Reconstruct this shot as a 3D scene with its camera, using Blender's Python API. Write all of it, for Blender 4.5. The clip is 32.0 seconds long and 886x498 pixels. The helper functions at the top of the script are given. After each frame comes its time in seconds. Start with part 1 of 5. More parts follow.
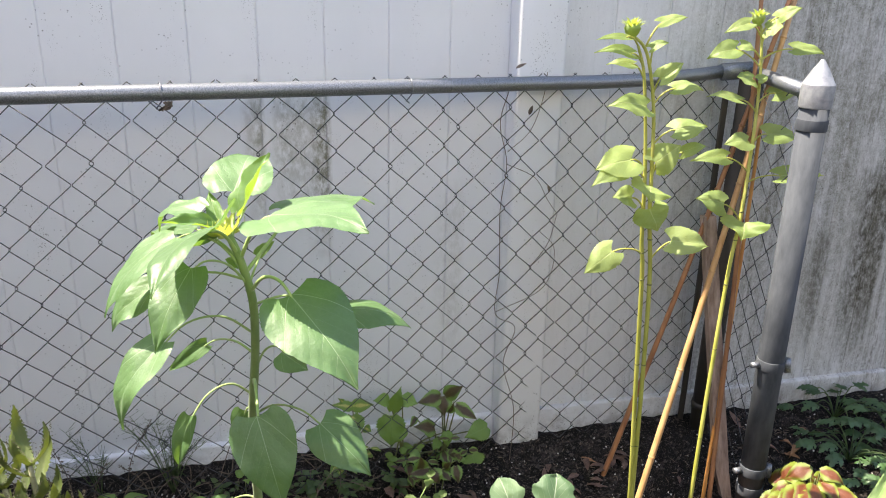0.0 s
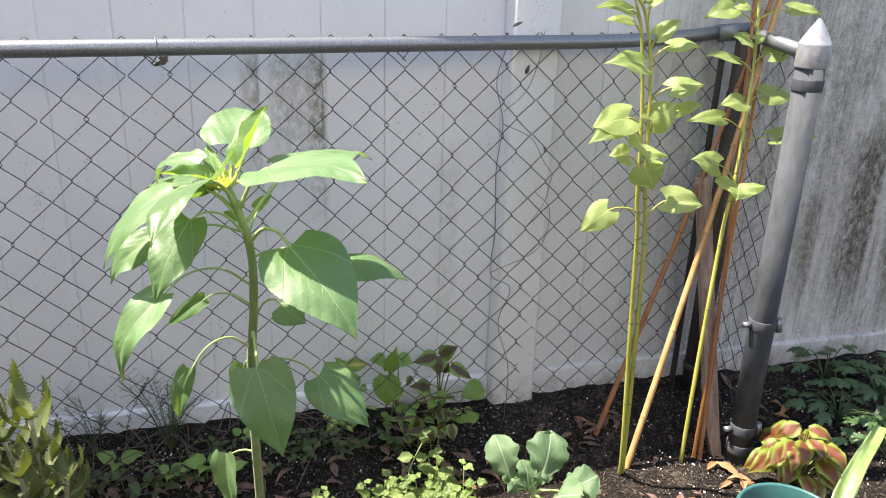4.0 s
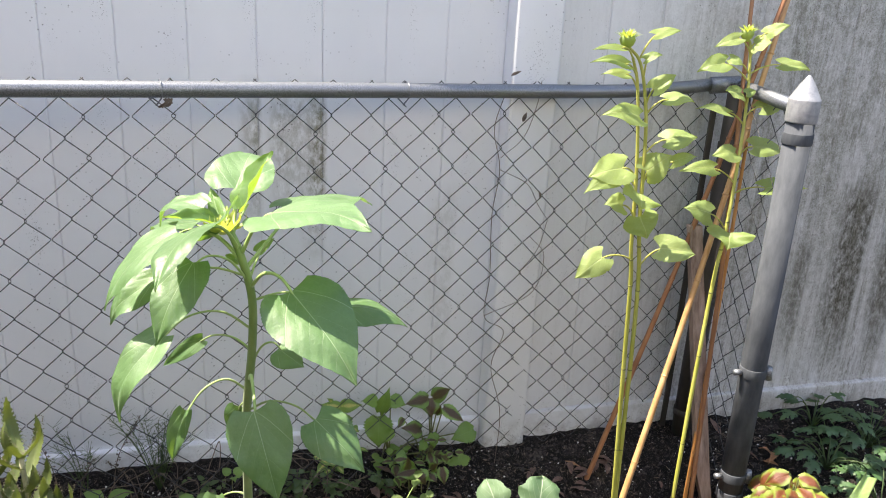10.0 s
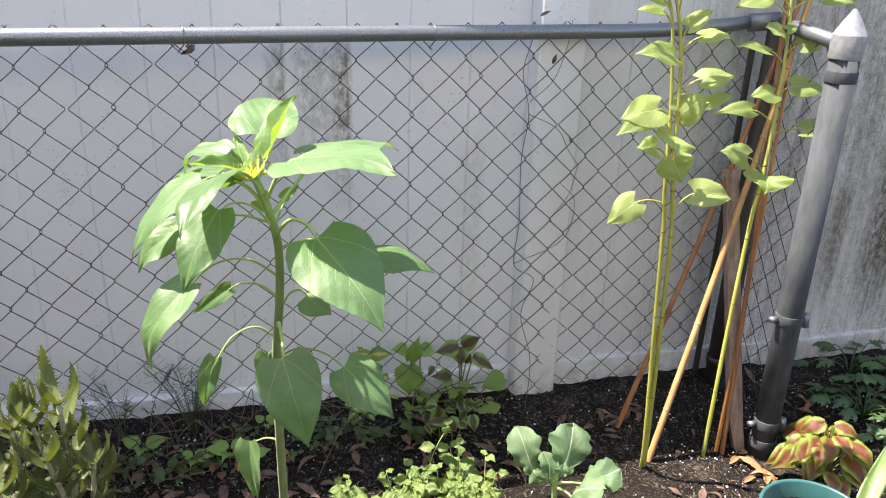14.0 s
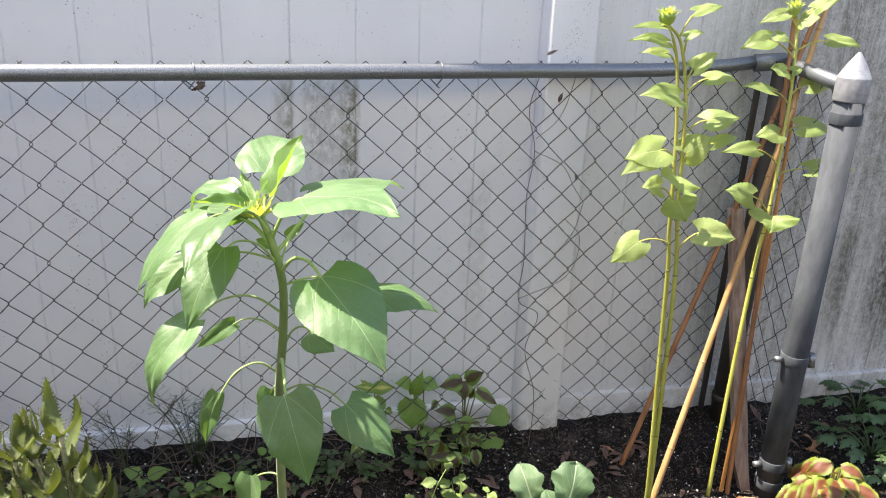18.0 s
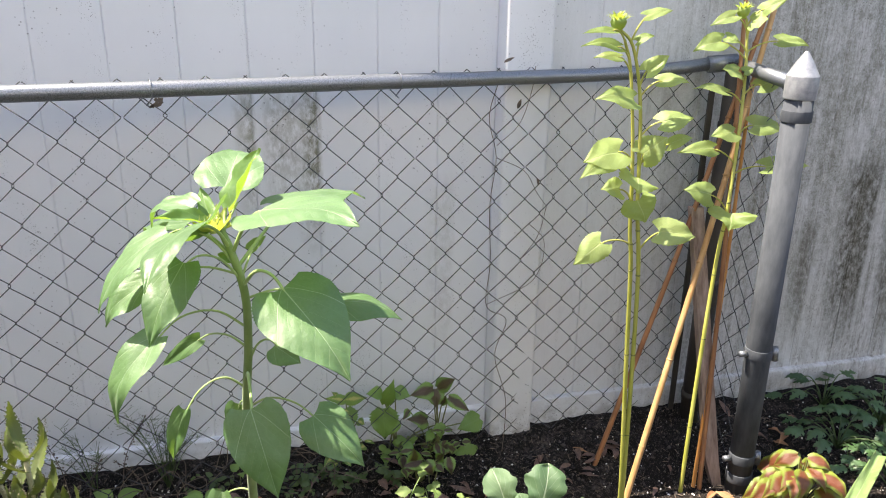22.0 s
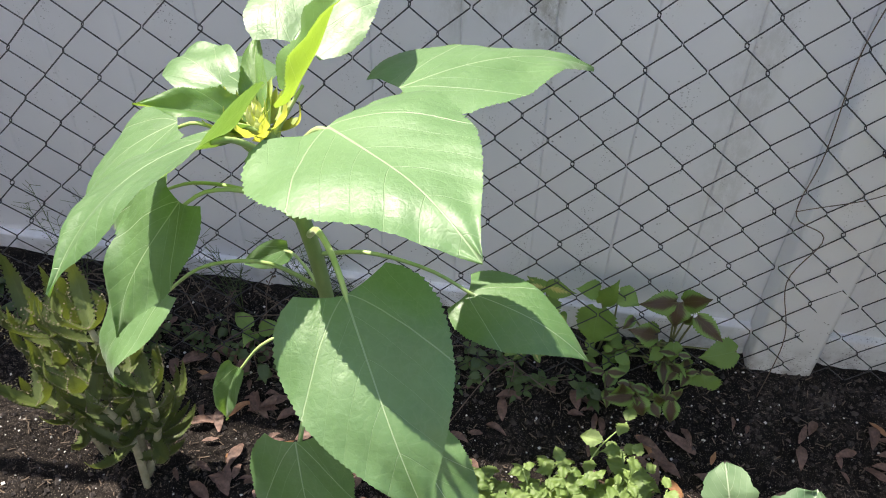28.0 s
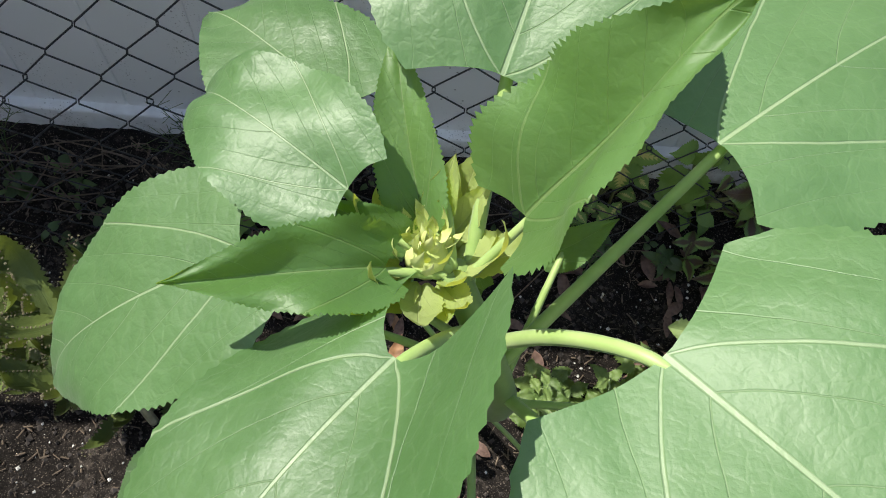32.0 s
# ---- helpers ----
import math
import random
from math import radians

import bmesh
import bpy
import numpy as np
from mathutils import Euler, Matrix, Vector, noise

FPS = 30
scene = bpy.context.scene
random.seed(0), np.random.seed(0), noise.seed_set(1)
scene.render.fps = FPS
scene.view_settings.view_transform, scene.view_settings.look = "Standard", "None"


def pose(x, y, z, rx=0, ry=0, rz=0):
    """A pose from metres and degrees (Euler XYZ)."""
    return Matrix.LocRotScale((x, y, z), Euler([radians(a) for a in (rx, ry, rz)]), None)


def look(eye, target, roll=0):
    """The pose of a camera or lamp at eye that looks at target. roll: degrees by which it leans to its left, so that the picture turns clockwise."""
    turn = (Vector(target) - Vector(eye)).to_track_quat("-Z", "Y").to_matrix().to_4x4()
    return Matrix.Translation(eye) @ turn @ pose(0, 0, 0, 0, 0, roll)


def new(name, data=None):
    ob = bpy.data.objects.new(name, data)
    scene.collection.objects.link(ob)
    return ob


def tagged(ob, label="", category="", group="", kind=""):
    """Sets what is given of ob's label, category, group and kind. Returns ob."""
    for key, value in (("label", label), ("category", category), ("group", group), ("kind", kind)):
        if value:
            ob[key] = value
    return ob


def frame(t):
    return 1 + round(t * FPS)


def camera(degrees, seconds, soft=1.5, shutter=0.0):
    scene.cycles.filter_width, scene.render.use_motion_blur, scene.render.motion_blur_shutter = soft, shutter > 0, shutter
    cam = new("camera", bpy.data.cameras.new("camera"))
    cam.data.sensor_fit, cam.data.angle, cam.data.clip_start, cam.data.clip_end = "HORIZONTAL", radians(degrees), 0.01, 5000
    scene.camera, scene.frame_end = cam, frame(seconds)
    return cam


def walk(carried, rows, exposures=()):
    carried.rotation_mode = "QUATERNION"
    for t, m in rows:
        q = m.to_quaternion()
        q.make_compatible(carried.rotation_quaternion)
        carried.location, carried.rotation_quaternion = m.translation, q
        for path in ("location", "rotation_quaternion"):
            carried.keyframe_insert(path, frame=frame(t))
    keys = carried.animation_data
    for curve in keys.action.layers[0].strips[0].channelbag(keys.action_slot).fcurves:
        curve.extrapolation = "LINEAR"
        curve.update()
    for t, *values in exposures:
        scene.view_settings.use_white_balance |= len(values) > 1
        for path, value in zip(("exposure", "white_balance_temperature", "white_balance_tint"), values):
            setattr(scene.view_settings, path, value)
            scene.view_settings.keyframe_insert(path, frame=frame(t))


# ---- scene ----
cam = camera(59.6, 32.0, soft=1.0)
PATH = [
    (0, (-0.635, -1.877, 1.324), (-0.17, -0.046, 0.666), 1.4),
    (0.5, (-0.631, -1.87, 1.312), (-0.169, -0.04, 0.65), 1.1),
    (1, (-0.632, -1.872, 1.315), (-0.172, -0.053, 0.622), 1.0),
    (1.5, (-0.632, -1.875, 1.309), (-0.173, -0.062, 0.6), 1.1),
    (2, (-0.636, -1.87, 1.308), (-0.166, -0.08, 0.549), 1.4),
    (2.5, (-0.647, -1.868, 1.298), (-0.164, -0.087, 0.528), 1.4),
    (3, (-0.652, -1.877, 1.305), (-0.168, -0.093, 0.542), 1.9),
    (3.5, (-0.647, -1.891, 1.294), (-0.166, -0.09, 0.569), 1.9),
    (5.5, (-0.654, -1.893, 1.298), (-0.171, -0.091, 0.577), 1.1),
    (6, (-0.652, -1.881, 1.306), (-0.162, -0.088, 0.568), 1.3),
    (6.5, (-0.648, -1.89, 1.311), (-0.137, -0.087, 0.612), 1.7),
    (7, (-0.647, -1.892, 1.315), (-0.138, -0.071, 0.662), 1.8),
    (7.5, (-0.65, -1.9, 1.325), (-0.144, -0.065, 0.709), 1.4),
    (8, (-0.646, -1.902, 1.326), (-0.139, -0.069, 0.706), 1.8),
    (8.5, (-0.646, -1.902, 1.33), (-0.143, -0.07, 0.703), 1.9),
    (9, (-0.657, -1.902, 1.316), (-0.159, -0.065, 0.704), 2.5),
    (9.5, (-0.663, -1.896, 1.326), (-0.146, -0.071, 0.691), 2.2),
    (10, (-0.672, -1.894, 1.32), (-0.154, -0.07, 0.682), 3.2),
    (10.5, (-0.662, -1.891, 1.31), (-0.15, -0.063, 0.681), 3.1),
    (11, (-0.66, -1.89, 1.316), (-0.177, -0.05, 0.699), 1.9),
    (11.5, (-0.655, -1.889, 1.321), (-0.196, -0.056, 0.665), 1.3),
    (12, (-0.65, -1.879, 1.317), (-0.194, -0.059, 0.623), 1.8),
    (12.5, (-0.654, -1.877, 1.302), (-0.185, -0.07, 0.584), 1.7),
    (13, (-0.654, -1.878, 1.296), (-0.207, -0.072, 0.562), 1.5),
    (13.5, (-0.655, -1.875, 1.304), (-0.214, -0.073, 0.557), 1.7),
    (14, (-0.661, -1.878, 1.301), (-0.226, -0.078, 0.545), 1.9),
    (14.5, (-0.655, -1.876, 1.305), (-0.205, -0.082, 0.546), 1.7),
    (16.5, (-0.641, -1.883, 1.315), (-0.2, -0.081, 0.566), 2.3),
    (17, (-0.646, -1.881, 1.316), (-0.215, -0.064, 0.6), 2.6),
    (17.5, (-0.654, -1.879, 1.324), (-0.241, -0.054, 0.616), 2.3),
    (18, (-0.654, -1.877, 1.326), (-0.236, -0.049, 0.63), 2.4),
    (18.5, (-0.661, -1.877, 1.315), (-0.233, -0.05, 0.623), 2.4),
    (19, (-0.66, -1.877, 1.319), (-0.234, -0.046, 0.637), 2.1),
    (19.5, (-0.657, -1.879, 1.321), (-0.237, -0.046, 0.641), 2.5),
    (20, (-0.654, -1.879, 1.32), (-0.227, -0.042, 0.654), 2.2),
    (20.5, (-0.654, -1.879, 1.316), (-0.219, -0.04, 0.662), 2.1),
    (21, (-0.65, -1.883, 1.321), (-0.213, -0.043, 0.668), 1.7),
    (21.5, (-0.645, -1.892, 1.323), (-0.188, -0.059, 0.666), 1.1),
    (22, (-0.635, -1.894, 1.325), (-0.152, -0.072, 0.656), 1.0),
    (22.5, (-0.633, -1.881, 1.313), (-0.142, -0.084, 0.585), 0.8),
    (23, (-0.632, -1.874, 1.309), (-0.133, -0.088, 0.56), 0.9),
    (23.5, (-0.629, -1.876, 1.305), (-0.138, -0.09, 0.548), 0.9),
    (24, (-0.623, -1.864, 1.311), (-0.156, -0.094, 0.505), 1.0),
    (24.5, (-0.593, -1.785, 1.31), (-0.133, -0.054, 0.42), 1.5),
    (25, (-0.558, -1.612, 1.307), (-0.119, 0.062, 0.304), 2.3),
    (25.5, (-0.536, -1.475, 1.304), (-0.15, 0.178, 0.246), 2.7),
    (26, (-0.512, -1.411, 1.301), (-0.283, 0.213, 0.157), 1.3),
    (26.5, (-0.485, -1.333, 1.285), (-0.382, 0.272, 0.096), 2.2),
    (28.5, (-0.444, -1.082, 1.292), (-0.728, 0.306, -0.119), 0.3),
    (29, (-0.523, -0.995, 1.288), (-0.761, 0.31, -0.209), 2.3),
    (29.5, (-0.582, -0.927, 1.269), (-0.712, 0.287, -0.315), 4.6),
    (30, (-0.622, -0.875, 1.26), (-0.716, 0.288, -0.365), 3.9),
    (30.5, (-0.658, -0.838, 1.245), (-0.714, 0.25, -0.432), 5.7),
    (31, (-0.681, -0.797, 1.221), (-0.666, 0.2, -0.512), 8.2),
    (31.5, (-0.68, -0.765, 1.206), (-0.678, 0.149, -0.573), 3.7),
    (32, (-0.687, -0.765, 1.197), (-0.674, 0.145, -0.584), 5.1),
]
walk(cam, [(t, look(eye, target, roll)) for t, eye, target, roll in PATH], exposures=((0, 1.64, 7200, 13), (24, 1.64, 7200, 13), (26, 1.52, 7200, 13), (28.5, 1.16, 6900, 11), (30, 0.62, 6750, 8), (32, 0.57, 6650, 5)))

# ---- light ----
SUN_EL, SUN_AZ = radians(63.5), math.atan2(0.35, -0.94)
world = bpy.data.worlds.new("world")
scene.world = world
world.use_nodes = True
wn = world.node_tree
sky = wn.nodes.new("ShaderNodeTexSky")
sky.sky_type, sky.sun_disc = "NISHITA", False
sky.sun_elevation, sky.sun_rotation = SUN_EL, radians(90) - SUN_AZ
wn.nodes["Background"].inputs["Strength"].default_value = 0.132
wn.links.new(sky.outputs["Color"], wn.nodes["Background"].inputs["Color"])
sun_dir = Vector((math.cos(SUN_EL) * math.cos(SUN_AZ), math.cos(SUN_EL) * math.sin(SUN_AZ), math.sin(SUN_EL)))
sun_data = bpy.data.lights.new("sun", "SUN")
sun_data.energy, sun_data.angle, sun_data.color = 5.0, radians(0.53), (1.0, 0.95, 0.87)
sun = new("sun", sun_data)
sun.matrix_world = look(sun_dir * 20, (0, 0, 0))


# ---- building helpers ----
def V(*a):
    return np.array(a, float)


def unit(a):
    a = np.asarray(a, float)
    return a / max(np.linalg.norm(a), 1e-9)


class Geo:
    """Collects vertices, faces and uv for one mesh."""
    def __init__(self):
        self.v, self.f, self.u = [], [], []

    def add(self, v, f, u=None):
        n = len(self.v)
        self.v += [tuple(p) for p in v]
        self.f += [tuple(i + n for i in q) for q in f]
        self.u += [tuple(p) for p in (u if u is not None else [(0.0, 0.0)] * len(v))]
        return self

    def mesh(self, smooth=True):
        me = bpy.data.meshes.new("mesh")
        me.from_pydata(self.v, [], self.f)
        layer = me.uv_layers.new(name="uv")
        idx = np.empty(len(me.loops), np.int32)
        me.loops.foreach_get("vertex_index", idx)
        layer.data.foreach_set("uv", np.array(self.u, np.float32)[idx].ravel())
        if smooth:
            me.polygons.foreach_set("use_smooth", [True] * len(me.polygons))
        me.update()
        return me


def part(name, geo, material, parent=None, label="", smooth=True):
    me = geo.mesh(smooth) if isinstance(geo, Geo) else geo
    if material is not None and not me.materials:
        me.materials.append(material)
    ob = new(name, me)
    ob.parent = parent
    return tagged(ob, label) if label else ob


def thing(name, label, category, group="", kind="", at=(0, 0, 0)):
    ob = new(name)
    ob.location = at
    ob.empty_display_size = 0.05
    return tagged(ob, label, category, group, kind)


def box(x0, x1, y0, y1, z0, z1, bev=0.0):
    bm = bmesh.new()
    bmesh.ops.create_cube(bm, size=1.0)
    for v in bm.verts:
        v.co = ((x0 + x1) / 2 + v.co.x * (x1 - x0), (y0 + y1) / 2 + v.co.y * (y1 - y0), (z0 + z1) / 2 + v.co.z * (z1 - z0))
    if bev:
        bmesh.ops.bevel(bm, geom=bm.edges[:], offset=bev, segments=2, affect="EDGES", profile=0.6)
    bm.verts.index_update()
    g = Geo().add([v.co for v in bm.verts], [[v.index for v in f.verts] for f in bm.faces])
    bm.free()
    return g


def bez(pts, n):
    """A smooth curve through the points (Catmull-Rom), n samples."""
    p = np.asarray(pts, float)
    p = np.vstack([2 * p[0] - p[1], p, 2 * p[-1] - p[-2]])
    out = []
    for t in np.linspace(0, len(p) - 3 - 1e-6, n):
        i = int(t)
        a, b, c, d = p[i:i + 4]
        t -= i
        out.append(0.5 * (2 * b + (c - a) * t + (2 * a - 5 * b + 4 * c - d) * t * t + (3 * b - 3 * c + d - a) * t ** 3))
    return np.array(out)


def tube(path, radii, n=8, cap=True):
    path = np.asarray(path, float)
    m = len(path)
    radii = np.interp(np.linspace(0, 1, m), np.linspace(0, 1, np.size(radii)), np.atleast_1d(radii)) if np.size(radii) != m else np.asarray(radii)
    tang = np.gradient(path, axis=0)
    tang /= np.maximum(np.linalg.norm(tang, axis=1, keepdims=True), 1e-9)
    a = np.cross(tang[0], (0, 0, 1) if abs(tang[0][2]) < 0.9 else (1, 0, 0))
    a = unit(a)
    ang = np.linspace(0, 2 * math.pi, n, endpoint=False)
    v, f, u = [], [], []
    for i in range(m):
        a = unit(a - tang[i] * (a @ tang[i]))
        b = np.cross(tang[i], a)
        for k in ang:
            v.append(path[i] + radii[i] * (math.cos(k) * a + math.sin(k) * b))
            u.append((k / (2 * math.pi), i / max(m - 1, 1)))
    for i in range(m - 1):
        for k in range(n):
            f.append((i * n + k, i * n + (k + 1) % n, (i + 1) * n + (k + 1) % n, (i + 1) * n + k))
    if cap:
        f.append(tuple(range(n))[::-1])
        f.append(tuple((m - 1) * n + k for k in range(n)))
    return Geo().add(v, f, u)


def lathe(profile, at=(0, 0, 0), n=24):
    """A turned body from (radius, height) pairs."""
    v = [(at[0] + r * math.cos(2 * math.pi * k / n), at[1] + r * math.sin(2 * math.pi * k / n), at[2] + z) for r, z in profile for k in range(n)]
    f = [(i * n + k, i * n + (k + 1) % n, (i + 1) * n + (k + 1) % n, (i + 1) * n + k) for i in range(len(profile) - 1) for k in range(n)]
    return Geo().add(v, f)


HEART = ((0, .56), (.04, .75), (.1, .9), (.2, 1), (.32, .99), (.48, .88), (.62, .69), (.76, .45), (.88, .21), (.95, .08), (1, .01))
OVAL = ((0, .12), (.1, .5), (.25, .88), (.42, 1), (.6, .9), (.78, .6), (.92, .25), (1, 0.02))
OVATE = ((0, .30), (.06, .58), (.16, .88), (.28, 1), (.42, .94), (.58, .74), (.74, .46), (.88, .18), (1, .01))
STRAP = ((0, .55), (.15, .8), (.4, 1), (.7, .8), (.9, .4), (1, 0.03))
CUT = ((0, .1), (.2, .35), (.34, .95), (.40, .45), (.55, .5), (.66, 1), (.72, .45), (.84, .55), (.9, .3), (1, .02))
LOBED = ((0, .16), (.08, .24), (.12, .46), (.2, .52), (.25, .40), (.34, .78), (.44, .84), (.48, .74), (.58, .98), (.7, 1.0), (.76, .88), (.84, .86), (.93, .6), (1, .1))
ROUND = ((0, .2), (.12, .55), (.3, .8), (.5, 1), (.7, 1), (.86, .82), (.96, .45), (1, 0.1))


def blade(J, T, width, normal, sag=0.0, fold=0.0, lobe=0.1, wave=0.0, tooth=0.06, curl=0.0, shape=HEART, nv=30, nu=10, seed=0, tipdrop=0.0, roll=0.0, ruf=0.0, quilt=0.0):
    """A leaf blade from J to T. fold lifts both halves, curl bends the rim down, roll lifts one side, wave ripples the rim."""
    rnd = np.random.RandomState(seed + 7)
    J, T, nrm = np.asarray(J, float), np.asarray(T, float), unit(normal)
    L = np.linalg.norm(T - J)
    ax = unit(T - J)
    nrm = unit(nrm - ax * (nrm @ ax))
    side = np.cross(ax, nrm)
    ph = rnd.uniform(0, 6.28, 6)
    xs, ws = zip(*shape)
    v, u, f = [], [], []
    for i in range(nv + 1):
        s = i / nv
        w = 0.5 * width * np.interp(s, xs, ws)
        for j in range(nu + 1):
            q = 2 * j / nu - 1
            aq = abs(q)
            ww = w * (1 + ruf * (math.sin(13 * s + ph[3] + 2 * (q > 0)) + 0.6 * math.sin(29 * s + ph[4] + (q > 0))))
            if aq > 0.99 and 0 < i < nv:
                ww *= (1 + tooth * (0.8 if i % 2 else -0.8) * rnd.uniform(0.2, 1.6))
            along = s * L - lobe * L * aq ** 1.6 * (1 - s) ** 3 * (1.0 if aq > 0.15 else 0)
            lift = fold * ww * aq - curl * ww * aq ** 2.5 + roll * (1 - s) ** 2.5 * ww * q * abs(q)
            lift += wave * width * aq ** 1.5 * (math.sin(9 * s + ph[0] + 2 * (q > 0)) + 0.6 * math.sin(17 * s + ph[1] + 3 * (q > 0))) * 0.5
            lift += wave * width * 0.25 * math.sin(5 * q + 7 * s + ph[2])
            au = 0.5 * aq * np.interp(s, xs, ws)
            lift -= quilt * width * min(1, aq * 2.5) * math.cos(6.2832 * (5 * (s - 1.61 * au ** 1.25) - 0.5))
            lift += quilt * width * 1.4 * min(1, aq * 4)
            mid = sag * L * 4 * s * (1 - s) - tipdrop * L * max(0, s - 0.55) ** 2 * 4
            squeeze = 1 / math.sqrt(1 + (fold + abs(roll) * (1 - s) ** 2.5 * aq) ** 2)
            v.append(J + ax * along + side * q * ww * squeeze + nrm * (mid + lift))
            u.append((0.5 + 0.5 * q * np.interp(s, xs, ws), s))
    for i in range(nv):
        for j in range(nu):
            a = i * (nu + 1) + j
            f.append((a, a + 1, a + nu + 2, a + nu + 1))
    return Geo().add(v, f, u)


# ---- materials ----
def mat(name):
    m = bpy.data.materials.new(name)
    m.use_nodes = True
    return m, m.node_tree.nodes, m.node_tree.links, m.node_tree.nodes["Principled BSDF"]


def node(nt, kind, **inputs):
    n = nt.new(kind)
    for k, val in inputs.items():
        if k in n.inputs:
            n.inputs[k].default_value = val
    return n


def ramp(nt, lk, fac, stops):
    r = nt.new("ShaderNodeValToRGB")
    while len(r.color_ramp.elements) < len(stops):
        r.color_ramp.elements.new(0.5)
    for e, (p, c) in zip(r.color_ramp.elements, stops):
        e.position, e.color = p, (*c, 1) if len(c) == 3 else c
    lk.new(fac, r.inputs["Fac"])
    return r.outputs["Color"]


def maths(nt, lk, op, a, b=None, c=None):
    n = nt.new("ShaderNodeMath")
    n.operation = op
    for i, x in enumerate((a, b, c)):
        if x is None:
            continue
        if isinstance(x, (int, float)):
            n.inputs[i].default_value = x
        else:
            lk.new(x, n.inputs[i])
    return n.outputs[0]


def mixc(nt, lk, fac, a, b, blend="MIX"):
    n = nt.new("ShaderNodeMix")
    n.data_type, n.blend_type = "RGBA", blend
    for i, x in ((0, fac), (6, a), (7, b)):
        if isinstance(x, (int, float)):
            n.inputs[i].default_value = x
        elif isinstance(x, tuple):
            n.inputs[i].default_value = (*x, 1)
        else:
            lk.new(x, n.inputs[i])
    return n.outputs[2]


def noise_tex(nt, lk, scale, detail=4, rough=0.55, coord="Object", stretch=None):
    tc = nt.new("ShaderNodeTexCoord")
    out = tc.outputs[coord]
    if stretch:
        mp = nt.new("ShaderNodeMapping")
        mp.inputs["Scale"].default_value = stretch
        lk.new(out, mp.inputs["Vector"])
        out = mp.outputs["Vector"]
    n = node(nt, "ShaderNodeTexNoise", Scale=scale, Detail=detail, Roughness=rough)
    lk.new(out, n.inputs["Vector"])
    return n.outputs["Fac"]


def bump(nt, lk, bsdf, height, strength=0.3, dist=0.002):
    b = node(nt, "ShaderNodeBump", Strength=strength, Distance=dist)
    lk.new(height, b.inputs["Height"])
    lk.new(b.outputs["Normal"], bsdf.inputs["Normal"])
    return b


def plain(name, dark, light, rough=0.6, metal=0.0, scale=30, bumps=0.2, dist=0.001, stretch=None):
    m, nt, lk, b = mat(name)
    n = noise_tex(nt, lk, scale, 5, 0.6, stretch=stretch)
    lk.new(ramp(nt, lk, n, [(0.3, dark), (0.7, light)]), b.inputs["Base Color"])
    b.inputs["Roughness"].default_value, b.inputs["Metallic"].default_value = rough, metal
    if bumps:
        bump(nt, lk, b, n, bumps, dist)
    return m


